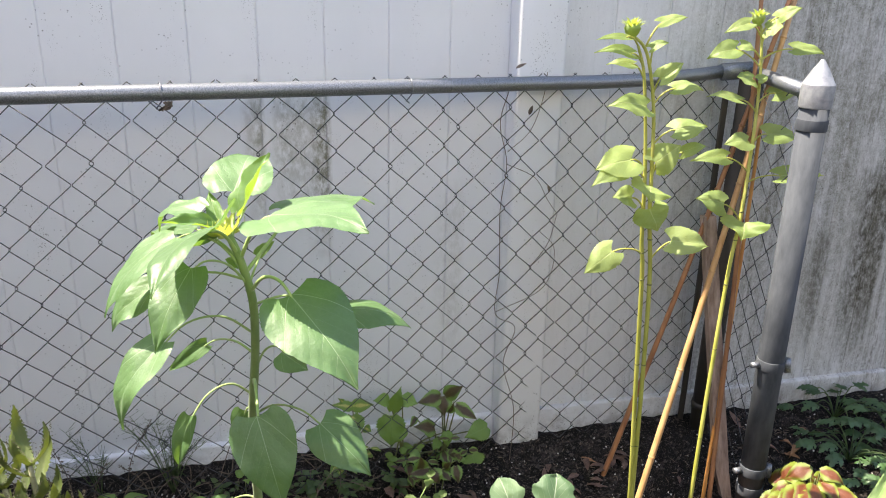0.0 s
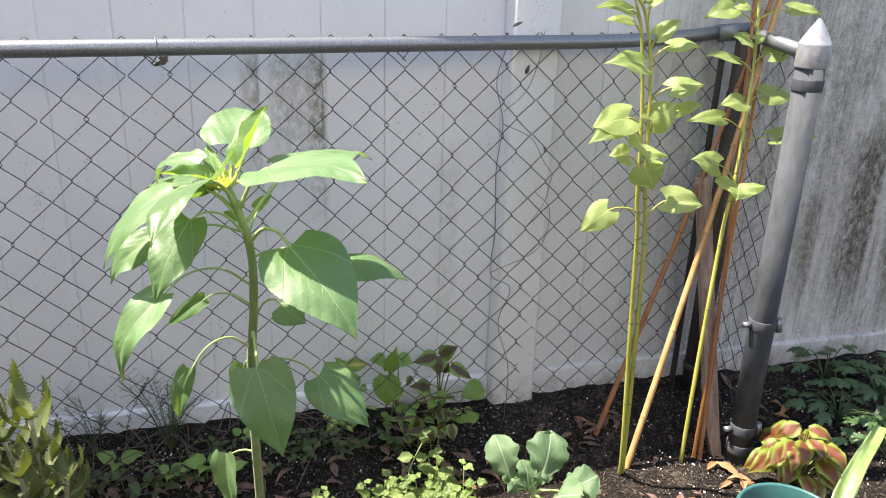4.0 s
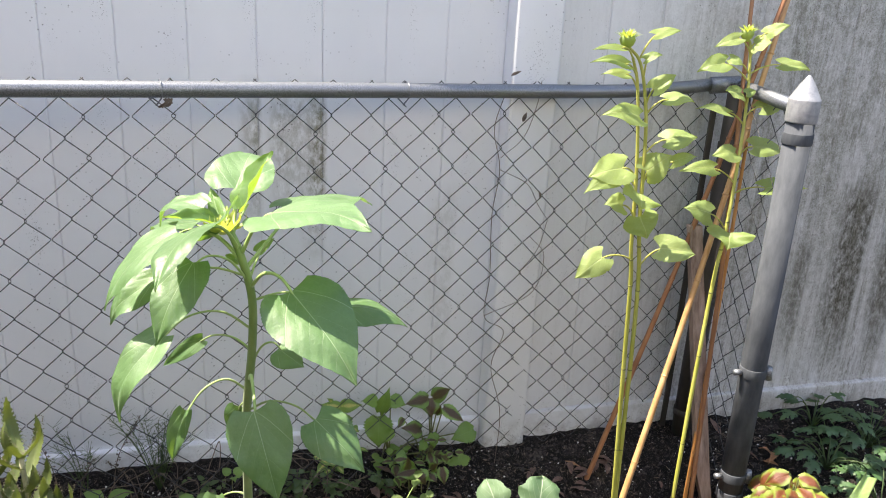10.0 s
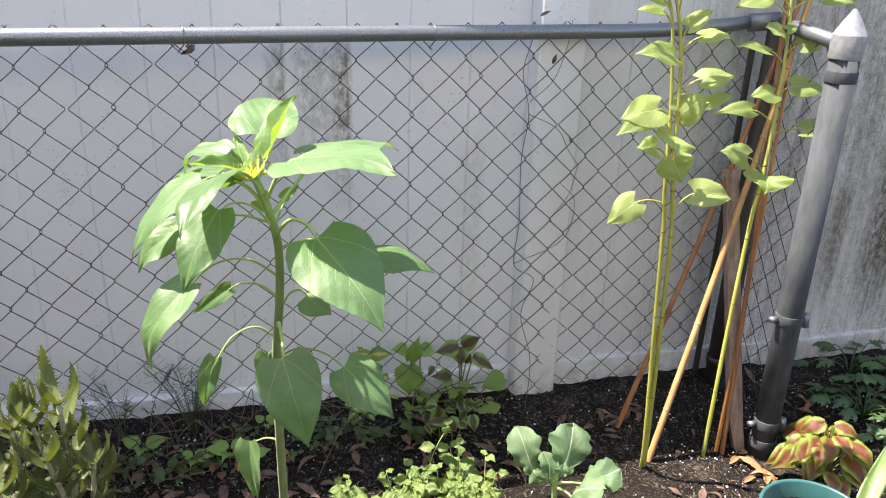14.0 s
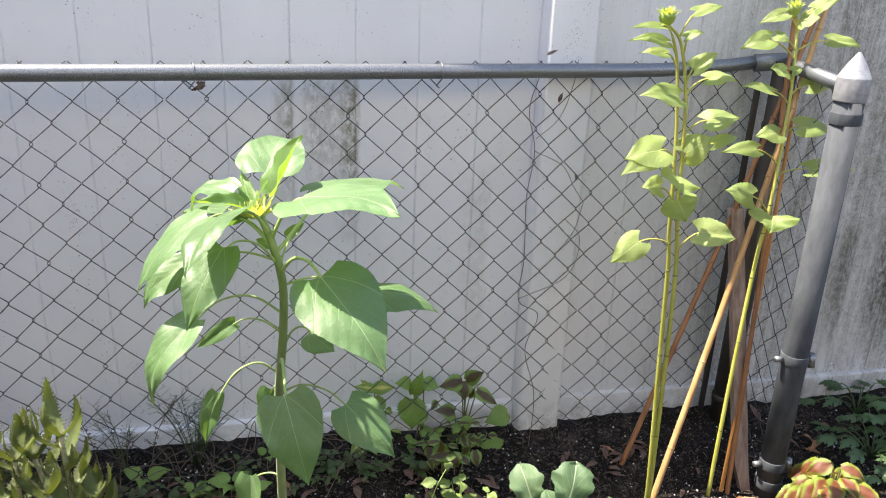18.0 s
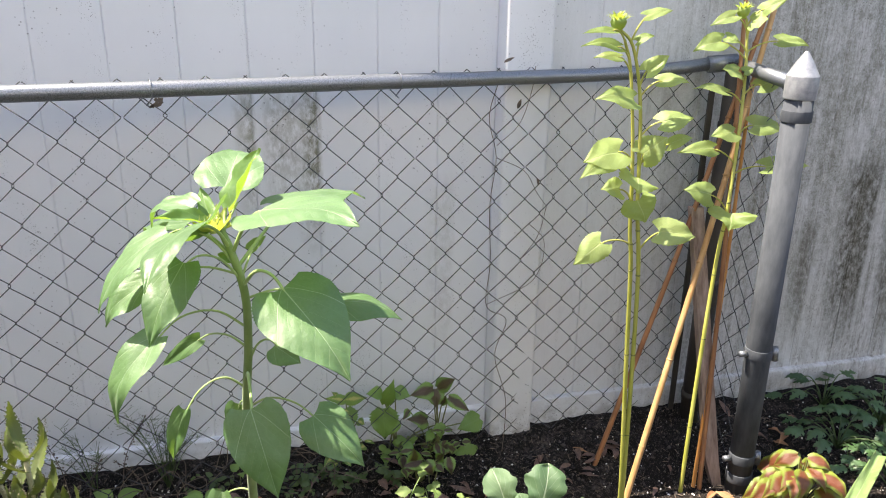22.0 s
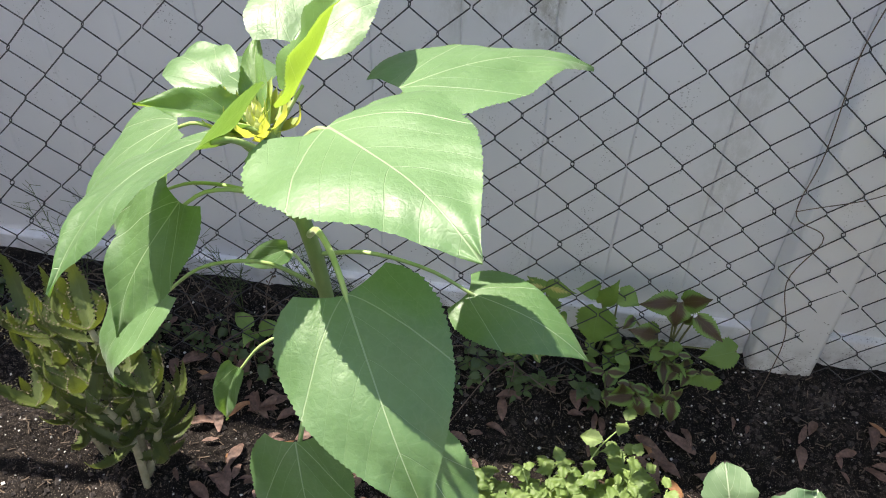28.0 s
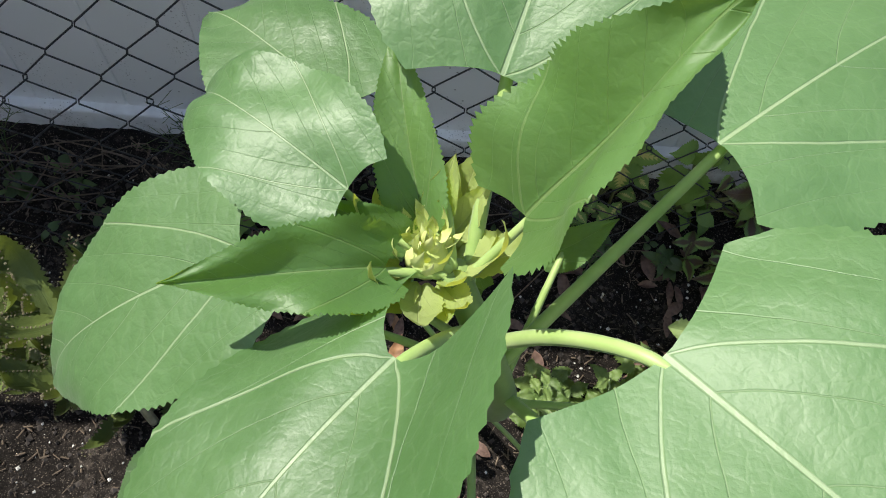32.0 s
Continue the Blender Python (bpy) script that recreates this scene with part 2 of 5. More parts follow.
def leaf_mat(name, dark, light, vein, under, thin=0.35, rough=0.45, veins=9, slant=0.55, vein_w=0.02, edge=None, centre=None, centre_w=0.25, vein_amount=0.6, side_w=0.05, basal=False, sheen=0.0, jag=0.0, fall=0.35):
    """A leaf: mottled blade, pale midrib and side veins from uv, light that comes through."""
    m, nt, lk, b = mat(name)
    uv = nt.new("ShaderNodeUVMap")
    sep = nt.new("ShaderNodeSeparateXYZ")
    lk.new(uv.outputs["UV"], sep.inputs[0])
    au = maths(nt, lk, "ABSOLUTE", maths(nt, lk, "SUBTRACT", sep.outputs[0], 0.5))
    info = nt.new("ShaderNodeObjectInfo")
    n1 = noise_tex(nt, lk, 18, 3)
    n2 = noise_tex(nt, lk, 160, 4)
    tone = maths(nt, lk, "ADD", maths(nt, lk, "MULTIPLY", n1, 0.7), maths(nt, lk, "MULTIPLY", n2, 0.3))
    tone = maths(nt, lk, "ADD", tone, maths(nt, lk, "MULTIPLY", maths(nt, lk, "SUBTRACT", info.outputs["Random"], 0.5), 0.42))
    col = ramp(nt, lk, tone, [(0.3, dark), (0.72, light)])
    warm = tuple(min(1, c * k) for c, k in zip(light, (1.12, 1.02, 0.82)))
    col = mixc(nt, lk, maths(nt, lk, "MULTIPLY", noise_tex(nt, lk, 6, 2, 0.5), 0.5), col, warm)
    wob = maths(nt, lk, "MULTIPLY", maths(nt, lk, "SUBTRACT", n1, 0.5), 0.05)
    k = maths(nt, lk, "MULTIPLY", maths(nt, lk, "SUBTRACT", maths(nt, lk, "ADD", sep.outputs[1], wob), maths(nt, lk, "MULTIPLY", maths(nt, lk, "POWER", au, 1.25), slant * 2.6)), veins)
    fr = maths(nt, lk, "ABSOLUTE", maths(nt, lk, "SUBTRACT", maths(nt, lk, "FRACT", k), 0.5))
    sv = nt.new("ShaderNodeMapRange")
    for i, val in zip((1, 2, 3, 4), (0.0, side_w, 0.6, 0.0)):
        sv.inputs[i].default_value = val
    lk.new(fr, sv.inputs[0])
    fade = nt.new("ShaderNodeMapRange")
    for i, val in zip((1, 2, 3, 4), (0.04, 0.42, 1.0, 0.25)):
        fade.inputs[i].default_value = val
    lk.new(au, fade.inputs[0])
    side_vein = maths(nt, lk, "MULTIPLY", sv.outputs[0], fade.outputs[0])
    mr = nt.new("ShaderNodeMapRange")
    for i, val in zip((1, 2, 3, 4), (vein_w * 0.5, vein_w, 1.0, 0.0)):
        mr.inputs[i].default_value = val
    lk.new(maths(nt, lk, "MULTIPLY", au, maths(nt, lk, "ADD", maths(nt, lk, "MULTIPLY", sep.outputs[1], 1.3), 0.7)), mr.inputs[0])
    net = node(nt, "ShaderNodeTexVoronoi", Scale=170.0)
    net.feature = "DISTANCE_TO_EDGE"
    lk.new(nt.new("ShaderNodeTexCoord").outputs["Object"], net.inputs["Vector"])
    nm = nt.new("ShaderNodeMapRange")
    for i, val in zip((1, 2, 3, 4), (0.0, 0.14, 1.0, 0.0)):
        nm.inputs[i].default_value = val
    lk.new(net.outputs["Distance"], nm.inputs[0])
    main = mr.outputs[0]
    if basal:
        arc = maths(nt, lk, "MULTIPLY", maths(nt, lk, "POWER", maths(nt, lk, "MAXIMUM", sep.outputs[1], 0.0), 0.8), 0.85)
        gap = maths(nt, lk, "ABSOLUTE", maths(nt, lk, "ADD", maths(nt, lk, "SUBTRACT", au, arc), maths(nt, lk, "MULTIPLY", wob, 0.6)))
        bv = nt.new("ShaderNodeMapRange")
        for i, val in zip((1, 2, 3, 4), (vein_w * 0.35, vein_w * 0.9, 0.85, 0.0)):
            bv.inputs[i].default_value = val
        lk.new(gap, bv.inputs[0])
        main = maths(nt, lk, "MAXIMUM", main, bv.outputs[0])
    if basal:
        fine = node(nt, "ShaderNodeTexVoronoi", Scale=95.0)
        fine.feature = "DISTANCE_TO_EDGE"
        warp = nt.new("ShaderNodeVectorMath")
        warp.operation = "ADD"
        lk.new(nt.new("ShaderNodeTexCoord").outputs["Object"], warp.inputs[0])
        jitter = nt.new("ShaderNodeCombineXYZ")
        lk.new(maths(nt, lk, "MULTIPLY", n1, 0.03), jitter.inputs[0])
        lk.new(maths(nt, lk, "MULTIPLY", n2, 0.006), jitter.inputs[1])
        lk.new(jitter.outputs[0], warp.inputs[1])
        lk.new(warp.outputs[0], fine.inputs["Vector"])
        fv = nt.new("ShaderNodeMapRange")
        for i, val in zip((1, 2, 3, 4), (0.0, 0.07, 0.11, 0.0)):
            fv.inputs[i].default_value = val
        lk.new(fine.outputs["Distance"], fv.inputs[0])
        side_vein = maths(nt, lk, "MAXIMUM", side_vein, maths(nt, lk, "MULTIPLY", fv.outputs[0], maths(nt, lk, "ADD", noise_tex(nt, lk, 14, 2), 0.2)))
    vm = maths(nt, lk, "MULTIPLY", maths(nt, lk, "MAXIMUM", main, side_vein), vein_amount)
    if centre:
        cm = nt.new("ShaderNodeMapRange")
        for i, val in zip((1, 2, 3, 4), (centre_w * 0.75, centre_w * 1.1, 1.0, 0.0)):
            cm.inputs[i].default_value = val
        lk.new(maths(nt, lk, "ADD", maths(nt, lk, "ADD", maths(nt, lk, "ADD", au, maths(nt, lk, "MULTIPLY", fr, jag)), maths(nt, lk, "MULTIPLY", wob, 1.5)), maths(nt, lk, "MULTIPLY", maths(nt, lk, "ABSOLUTE", maths(nt, lk, "SUBTRACT", sep.outputs[1], 0.40)), fall)), cm.inputs[0])
        col = mixc(nt, lk, cm.outputs[0], col, centre)
    col = mixc(nt, lk, vm, col, vein)
    lk.new(col, b.inputs["Base Color"])
    n3 = noise_tex(nt, lk, 9, 3, 0.5)
    lk.new(maths(nt, lk, "ADD", maths(nt, lk, "MULTIPLY", n3, 0.26), rough - 0.06), b.inputs["Roughness"])
    b.inputs["Specular IOR Level"].default_value = 0.8
    b.inputs["Sheen Weight"].default_value, b.inputs["Sheen Roughness"].default_value = sheen, 0.38
    b.inputs["Coat Weight"].default_value, b.inputs["Coat Roughness"].default_value = 1.15 * sheen, 0.46
    relief = maths(nt, lk, "ADD", maths(nt, lk, "MULTIPLY", vm, -0.7), maths(nt, lk, "MULTIPLY", n2, 0.42))
    relief = maths(nt, lk, "ADD", relief, maths(nt, lk, "MULTIPLY", nm.outputs[0], -0.035))
    relief = maths(nt, lk, "ADD", relief, maths(nt, lk, "MULTIPLY", noise_tex(nt, lk, 34, 3), 0.95))
    bmp = bump(nt, lk, b, relief, 0.55, 0.0024)
    tr = nt.new("ShaderNodeBsdfTranslucent")
    lk.new(mixc(nt, lk, 0.25, under, col), tr.inputs["Color"])
    lk.new(bmp.outputs["Normal"], tr.inputs["Normal"])
    mx = nt.new("ShaderNodeMixShader")
    mx.inputs[0].default_value = thin
    lk.new(b.outputs[0], mx.inputs[1])
    lk.new(tr.outputs[0], mx.inputs[2])
    lk.new(mx.outputs[0], nt["Material Output"].inputs["Surface"])
    return m


def vinyl_mat(name="white_vinyl", moss=1.0):
    """White vinyl with grey film, dark mildew specks and green-brown runs; the runs are strong past the fence post."""
    m, nt, lk, b = mat(name)
    geo = nt.new("ShaderNodeNewGeometry")
    sep = nt.new("ShaderNodeSeparateXYZ")
    lk.new(geo.outputs["Position"], sep.inputs[0])

    def field(scale, detail, stretch, rough=0.6):
        mp = nt.new("ShaderNodeMapping")
        mp.inputs["Scale"].default_value = stretch
        lk.new(geo.outputs["Position"], mp.inputs["Vector"])
        n = node(nt, "ShaderNodeTexNoise", Scale=scale, Detail=detail, Roughness=rough)
        lk.new(mp.outputs["Vector"], n.inputs["Vector"])
        return n.outputs["Fac"]

    def remap(x, a, c, lo=0.0, hi=1.0):
        r = nt.new("ShaderNodeMapRange")
        for i, val in zip((1, 2, 3, 4), (a, c, lo, hi)):
            r.inputs[i].default_value = val
        lk.new(x, r.inputs[0])
        return r.outputs[0]
    base = ramp(nt, lk, field(3, 4, (1, 1, 0.6)), [(0.3, (0.76, 0.775, 0.795)), (0.7, (0.83, 0.84, 0.85))])
    streak = remap(field(9, 5, (5.0, 1, 0.16), 0.65), 0.5, 0.72)
    grain = remap(field(240, 3, (1, 1, 0.7)), 0.42, 0.62)
    right = remap(sep.outputs[0], 0.32, 0.82, 0.10, 1.0)
    inside = maths(nt, lk, "GREATER_THAN", sep.outputs[0], 0.12)
    film = maths(nt, lk, "MULTIPLY", maths(nt, lk, "MULTIPLY", right, inside), maths(nt, lk, "MULTIPLY", remap(field(4.5, 6, (3.0, 1, 0.6), 0.68), 0.22, 0.52), remap(sep.outputs[2], 0.05, 0.75, 0.5, 1.0)))
    mottle = remap(maths(nt, lk, "ADD", maths(nt, lk, "MULTIPLY", field(38, 6, (1, 1, 0.8), 0.75), 0.6), maths(nt, lk, "MULTIPLY", field(170, 4, (1, 1, 1), 0.7), 0.4)), 0.40, 0.60, 0.34, 1.0)
    film = maths(nt, lk, "MULTIPLY", film, mottle)
    col = mixc(nt, lk, maths(nt, lk, "MULTIPLY", film, 0.95 * moss), base, (0.145, 0.145, 0.108))
    run = maths(nt, lk, "MULTIPLY", maths(nt, lk, "MULTIPLY", streak, grain), maths(nt, lk, "MULTIPLY", right, inside))
    col = mixc(nt, lk, maths(nt, lk, "MULTIPLY", run, 0.95 * moss), col, (0.10, 0.095, 0.05))
    blotch = maths(nt, lk, "MULTIPLY", remap(field(11, 6, (2.6, 1, 0.22), 0.72), 0.47, 0.62), remap(field(95, 5, (1, 1, 0.6), 0.75), 0.40, 0.56))
    blotch = maths(nt, lk, "MULTIPLY", blotch, maths(nt, lk, "MULTIPLY", right, inside))
    col = mixc(nt, lk, maths(nt, lk, "MULTIPLY", blotch, 0.8 * moss), col, (0.085, 0.078, 0.048))
    # panel stain, plus painted shade on the post front that sets off its side
    grime_and_post_shade = maths(nt, lk, "MULTIPLY", remap(field(2.2, 4, (1.5, 1, 0.7)), 0.25, 0.7, 0.25, 0.8), remap(sep.outputs[0], 0.02, 0.10))
    col = mixc(nt, lk, maths(nt, lk, "MULTIPLY", grime_and_post_shade, 0.28 * moss), col, (0.42, 0.41, 0.37))
    # two brown-green runs on the boards left of the post
    for x0, x1, z0, z1, amt in ((-0.66, -0.60, 0.66, 1.06, 0.75), (-0.515, -0.445, 0.62, 1.05, 0.95), (-0.60, -0.5, 0.70, 1.05, 0.55), (-0.19, -0.10, 0.25, 0.8, 0.22), (0.98, 1.06, 0.20, 0.62, 0.7), (1.12, 1.26, 0.18, 0.8, 0.95), (1.30, 1.42, 0.2, 0.9, 0.85)):
        xm = maths(nt, lk, "MULTIPLY", remap(sep.outputs[0], x0, x0 + 0.04), remap(sep.outputs[0], x1 + 0.002, x1 - 0.012))
        zm = maths(nt, lk, "MULTIPLY", remap(sep.outputs[2], z0, z0 + 0.22), remap(sep.outputs[2], z1 + 0.05, z1 - 0.03))
        patch = maths(nt, lk, "MULTIPLY", maths(nt, lk, "MULTIPLY", xm, zm), maths(nt, lk, "MULTIPLY", remap(field(60, 6, (1, 1, 0.55), 0.75), 0.36, 0.58), amt))
        col = mixc(nt, lk, patch, col, (0.20, 0.195, 0.13) if x0 < 0.9 else (0.060, 0.054, 0.034))
    # mildew specks
    vor = node(nt, "ShaderNodeTexVoronoi", Scale=75.0)
    lk.new(geo.outputs["Position"], vor.inputs["Vector"])
    speck = maths(nt, lk, "MULTIPLY", remap(vor.outputs["Distance"], 0.17, 0.08), remap(maths(nt, lk, "ADD", field(5.5, 3, (1.4, 1, 0.8)), maths(nt, lk, "MULTIPLY", right, 0.09)), 0.51, 0.64))
    vor2 = node(nt, "ShaderNodeTexVoronoi", Scale=210.0)
    lk.new(geo.outputs["Position"], vor2.inputs["Vector"])
    low = remap(sep.outputs[2], 0.25, 0.0, 0.0, 1.0)
    speck2 = maths(nt, lk, "MULTIPLY", remap(vor2.outputs["Distance"], 0.3, 0.12), remap(maths(nt, lk, "ADD", field(7, 4, (2.2, 1, 0.7)), maths(nt, lk, "MULTIPLY", low, 0.12)), 0.56, 0.68))
    col = mixc(nt, lk, maths(nt, lk, "MULTIPLY", maths(nt, lk, "MAXIMUM", speck, speck2), 0.8), col, (0.09, 0.085, 0.08))
    # soil splash at the foot
    foot = maths(nt, lk, "MULTIPLY", remap(sep.outputs[2], 0.16, 0.03), remap(field(22, 5, (1, 1, 1), 0.65), 0.42, 0.62))
    col = mixc(nt, lk, maths(nt, lk, "MULTIPLY", foot, 0.7), col, (0.16, 0.13, 0.10))
    lk.new(col, b.inputs["Base Color"])
    b.inputs["Roughness"].default_value = 0.42
    bump(nt, lk, b, field(50, 3, (1, 1, 1)), 0.08, 0.001)
    return m


def soil_mat():
    m, nt, lk, b = mat("soil")
    a = noise_tex(nt, lk, 9, 6, 0.65)
    c = noise_tex(nt, lk, 90, 6, 0.7)
    tone = maths(nt, lk, "ADD", maths(nt, lk, "MULTIPLY", a, 0.5), maths(nt, lk, "MULTIPLY", c, 0.5))
    col = ramp(nt, lk, tone, [(0.36, (0.005, 0.004, 0.0036)), (0.54, (0.017, 0.014, 0.0125)), (0.70, (0.115, 0.094, 0.080))])
    lk.new(col, b.inputs["Base Color"])
    b.inputs["Roughness"].default_value = 0.95
    b.inputs["Specular IOR Level"].default_value = 0.15
    d = noise_tex(nt, lk, 420, 3, 0.6)
    fleck = ramp(nt, lk, d, [(0.60, (0, 0, 0)), (0.72, (0.30, 0.25, 0.21))])
    lk.new(mixc(nt, lk, 1.0, col, fleck, "ADD"), b.inputs["Base Color"])
    bump(nt, lk, b, maths(nt, lk, "ADD", c, maths(nt, lk, "MULTIPLY", d, 0.35)), 1.0, 0.008)
    return m


M_VINYL = vinyl_mat()
M_SOIL = soil_mat()
M_GALV = plain("galvanised_steel", (0.11, 0.12, 0.135), (0.36, 0.38, 0.41), 0.40, 0.65, 420, 0.15, 0.0006)
M_WIRE = plain("weathered_wire", (0.017, 0.017, 0.019), (0.075, 0.075, 0.08), 0.5, 0.3, 90, 0.1, 0.0004)
M_POST = plain("grey_post_paint", (0.050, 0.056, 0.066), (0.100, 0.110, 0.124), 0.75, 0.0, 34, 0.2, 0.0008, (1, 1, 0.3))
M_POST.node_tree.nodes["Principled BSDF"].inputs["Specular IOR Level"].default_value = 0.15
M_CAP = plain("cast_cap_metal", (0.24, 0.25, 0.27), (0.40, 0.41, 0.43), 0.45, 0.4, 60, 0.15, 0.0006)
M_DARKPOST = plain("dark_corner_post", (0.030, 0.025, 0.020), (0.075, 0.064, 0.054), 0.6, 0.1, 25, 0.3, 0.001, (1, 1, 0.2))
M_CANE = plain("bamboo_tan", (0.42, 0.22, 0.085), (0.62, 0.39, 0.19), 0.4, 0, 40, 0.15, 0.0008, (1, 1, 0.15))
M_CANE_RED = plain("bamboo_red_brown", (0.24, 0.10, 0.045), (0.42, 0.20, 0.09), 0.45, 0, 40, 0.15, 0.0008, (1, 1, 0.15))
M_CANE_ORANGE = plain("bamboo_orange", (0.45, 0.19, 0.05), (0.60, 0.29, 0.09), 0.42, 0, 40, 0.15, 0.0008, (1, 1, 0.15))
M_STAKE = plain("weathered_wood", (0.17, 0.11, 0.08), (0.44, 0.33, 0.27), 0.75, 0, 60, 0.4, 0.001, (1, 1, 0.06))
M_SUNLEAF = leaf_mat("sunflower_leaf", (0.052, 0.132, 0.038), (0.116, 0.232, 0.090), (0.44, 0.55, 0.33), (0.30, 0.54, 0.05), 0.30, 0.44, 5, 0.62, 0.0075, None, None, 0.1, 0.6, 0.016, True, 0.20)
M_SUNLEAF_YOUNG = leaf_mat("young_sunflower_leaf", (0.085, 0.20, 0.060), (0.150, 0.290, 0.098), (0.32, 0.44, 0.18), (0.40, 0.58, 0.03), 0.50, 0.46, 6, 0.55, 0.012, None, None, 0.1, 0.55, 0.022, True, 0.15)
M_SUNSTEM = plain("sunflower_stem", (0.14, 0.22, 0.06), (0.24, 0.33, 0.11), 0.5, 0, 50, 0.3, 0.001, (1, 1, 0.3))
M_PETIOLE = plain("petiole_green", (0.24, 0.36, 0.10), (0.36, 0.46, 0.18), 0.5, 0, 50, 0.2, 0.0008)
for hairy in (M_SUNSTEM, M_PETIOLE):
    hairy.node_tree.nodes["Principled BSDF"].inputs["Sheen Weight"].default_value = 0.2
M_INNER = leaf_mat("inner_young_leaf", (0.28, 0.41, 0.11), (0.47, 0.57, 0.24), (0.6, 0.65, 0.35), (0.75, 0.72, 0.05), 0.5, 0.5, 7, 0.5, 0.02, None, None, 0.1, 0.5, 0.03, False, 0.1)
M_BUD = plain("sunflower_bud", (0.42, 0.50, 0.14), (0.66, 0.68, 0.32), 0.55, 0, 120, 0.3, 0.001)

# ---- ground ----
def ground_z(x, y):
    """Height of the bed: it rises a little towards the white fence."""
    bank = 0.066 + 0.024 * np.clip((-np.asarray(x) - 0.2) / 0.4, 0, 1)
    return bank * np.clip((np.asarray(y) + 0.33) / 0.28, 0, 1) ** 1.3


def soil_sheet():
    xs = np.concatenate([[-400, -60, -12, -4], np.arange(-2.2, 2.21, 0.02), [4, 12, 60, 400]])
    ys = np.concatenate([[-400, -60, -12, -4, -2.4], np.arange(-1.5, 0.2, 0.02), [0.6, 2, 12, 60, 400]])
    g = Geo()
    v, f = [], []
    for y in ys:
        for x in xs:
            near = 1.0 if -2.2 <= x <= 2.2 and -1.5 <= y <= 0.2 else 0.0
            h = float(ground_z(x, y)) if y < 0.2 else 0.066
            h += near * (0.014 * noise.noise(Vector((x * 7, y * 7, 0))) + 0.008 * noise.noise(Vector((x * 26, y * 26, 3))) + 0.005 * noise.noise(Vector((x * 70, y * 70, 5))))
            v.append((x, y, h))
    n = len(xs)
    for i in range(len(ys) - 1):
        for j in range(n - 1):
            f.append((i * n + j, i * n + j + 1, (i + 1) * n + j + 1, (i + 1) * n + j))
    ob = part("ground", g.add(v, f), M_SOIL)
    return tagged(ob, "dark crumbly garden soil bed with pale grit", "soil", kind="structure")


soil_sheet()

# ---- white vinyl fence ----
PITCH, POST_W, FENCE_H = 0.1524, 0.137, 1.83


def vinyl_fence():
    fence = thing("vinyl_fence", "white vinyl privacy fence stained with green mildew", "fence", kind="structure")
    bw = PITCH - 0.0006
    prof = [(-bw / 2, 0.016), (-bw / 2, 0.0016), (-bw / 2 + 0.0030, 0.0), (bw / 2 - 0.0030, 0.0), (bw / 2, 0.0016), (bw / 2, 0.016)]
    v = [(x, y, z) for z in (0.10, FENCE_H - 0.1) for x, y in prof]
    f = [(i, i + 1, i + 7, i + 6) for i in range(5)]
    g = Geo().add(v, f)
    board = g.mesh(False)
    board.materials.append(M_VINYL)
    for x0, n in ((-2.4384, 16), (0.127, 16)):
        for i in range(n):
            ob = part("board", board, None, fence)
            ob.location = (x0 + (i + 0.5) * PITCH, 0, 0)
        x1 = x0 + n * PITCH
        part("backing", box(x0, x1, 0.014, 0.024, 0.08, FENCE_H - 0.08), M_VINYL, fence)
        part("bottom_rail", box(x0, x1, -0.020, 0.036, -0.02, 0.138, 0.005), M_VINYL, fence)
        part("top_rail", box(x0, x1, -0.012, 0.036, FENCE_H - 0.12, FENCE_H, 0.004), M_VINYL, fence)
    for x in (-2.44 - POST_W, 0.0, POST_W + 16 * PITCH):
        part("post", box(x, x + 0.127, -0.062, 0.065, -0.05, FENCE_H + 0.05, 0.010), M_VINYL, fence)
    for x0, x1 in ((-12, -2.44 - POST_W), (2 * POST_W + 16 * PITCH, 12)):
        part("panel", box(x0, x1, 0.0, 0.04, 0, FENCE_H), M_VINYL, fence)


vinyl_fence()

# ---- chain-link fence ----
DIA = 0.0853
RAIL_Z = 1.093


def cl_y(x):
    return -0.103 + 0.11 * x


def zigzag(a, b, start, rows, top, sign):
    """One woven wire: it runs between two node columns a and b, hooked at every node."""
    p = []
    for k in range(rows + 1):
        for d in (-0.0016, 0.0016):
            c = a if (k + start) % 2 == 0 else b
            o = b if (k + start) % 2 == 0 else a
            out = (c - o) / np.linalg.norm(c - o)
            p.append(c + out * 0.0004 + V(0, 0, min(top - k * DIA / 2 - d, 1.113)) + V(0, (0.0015 if d < 0 else -0.0015) * sign, 0))
    return np.array(p)


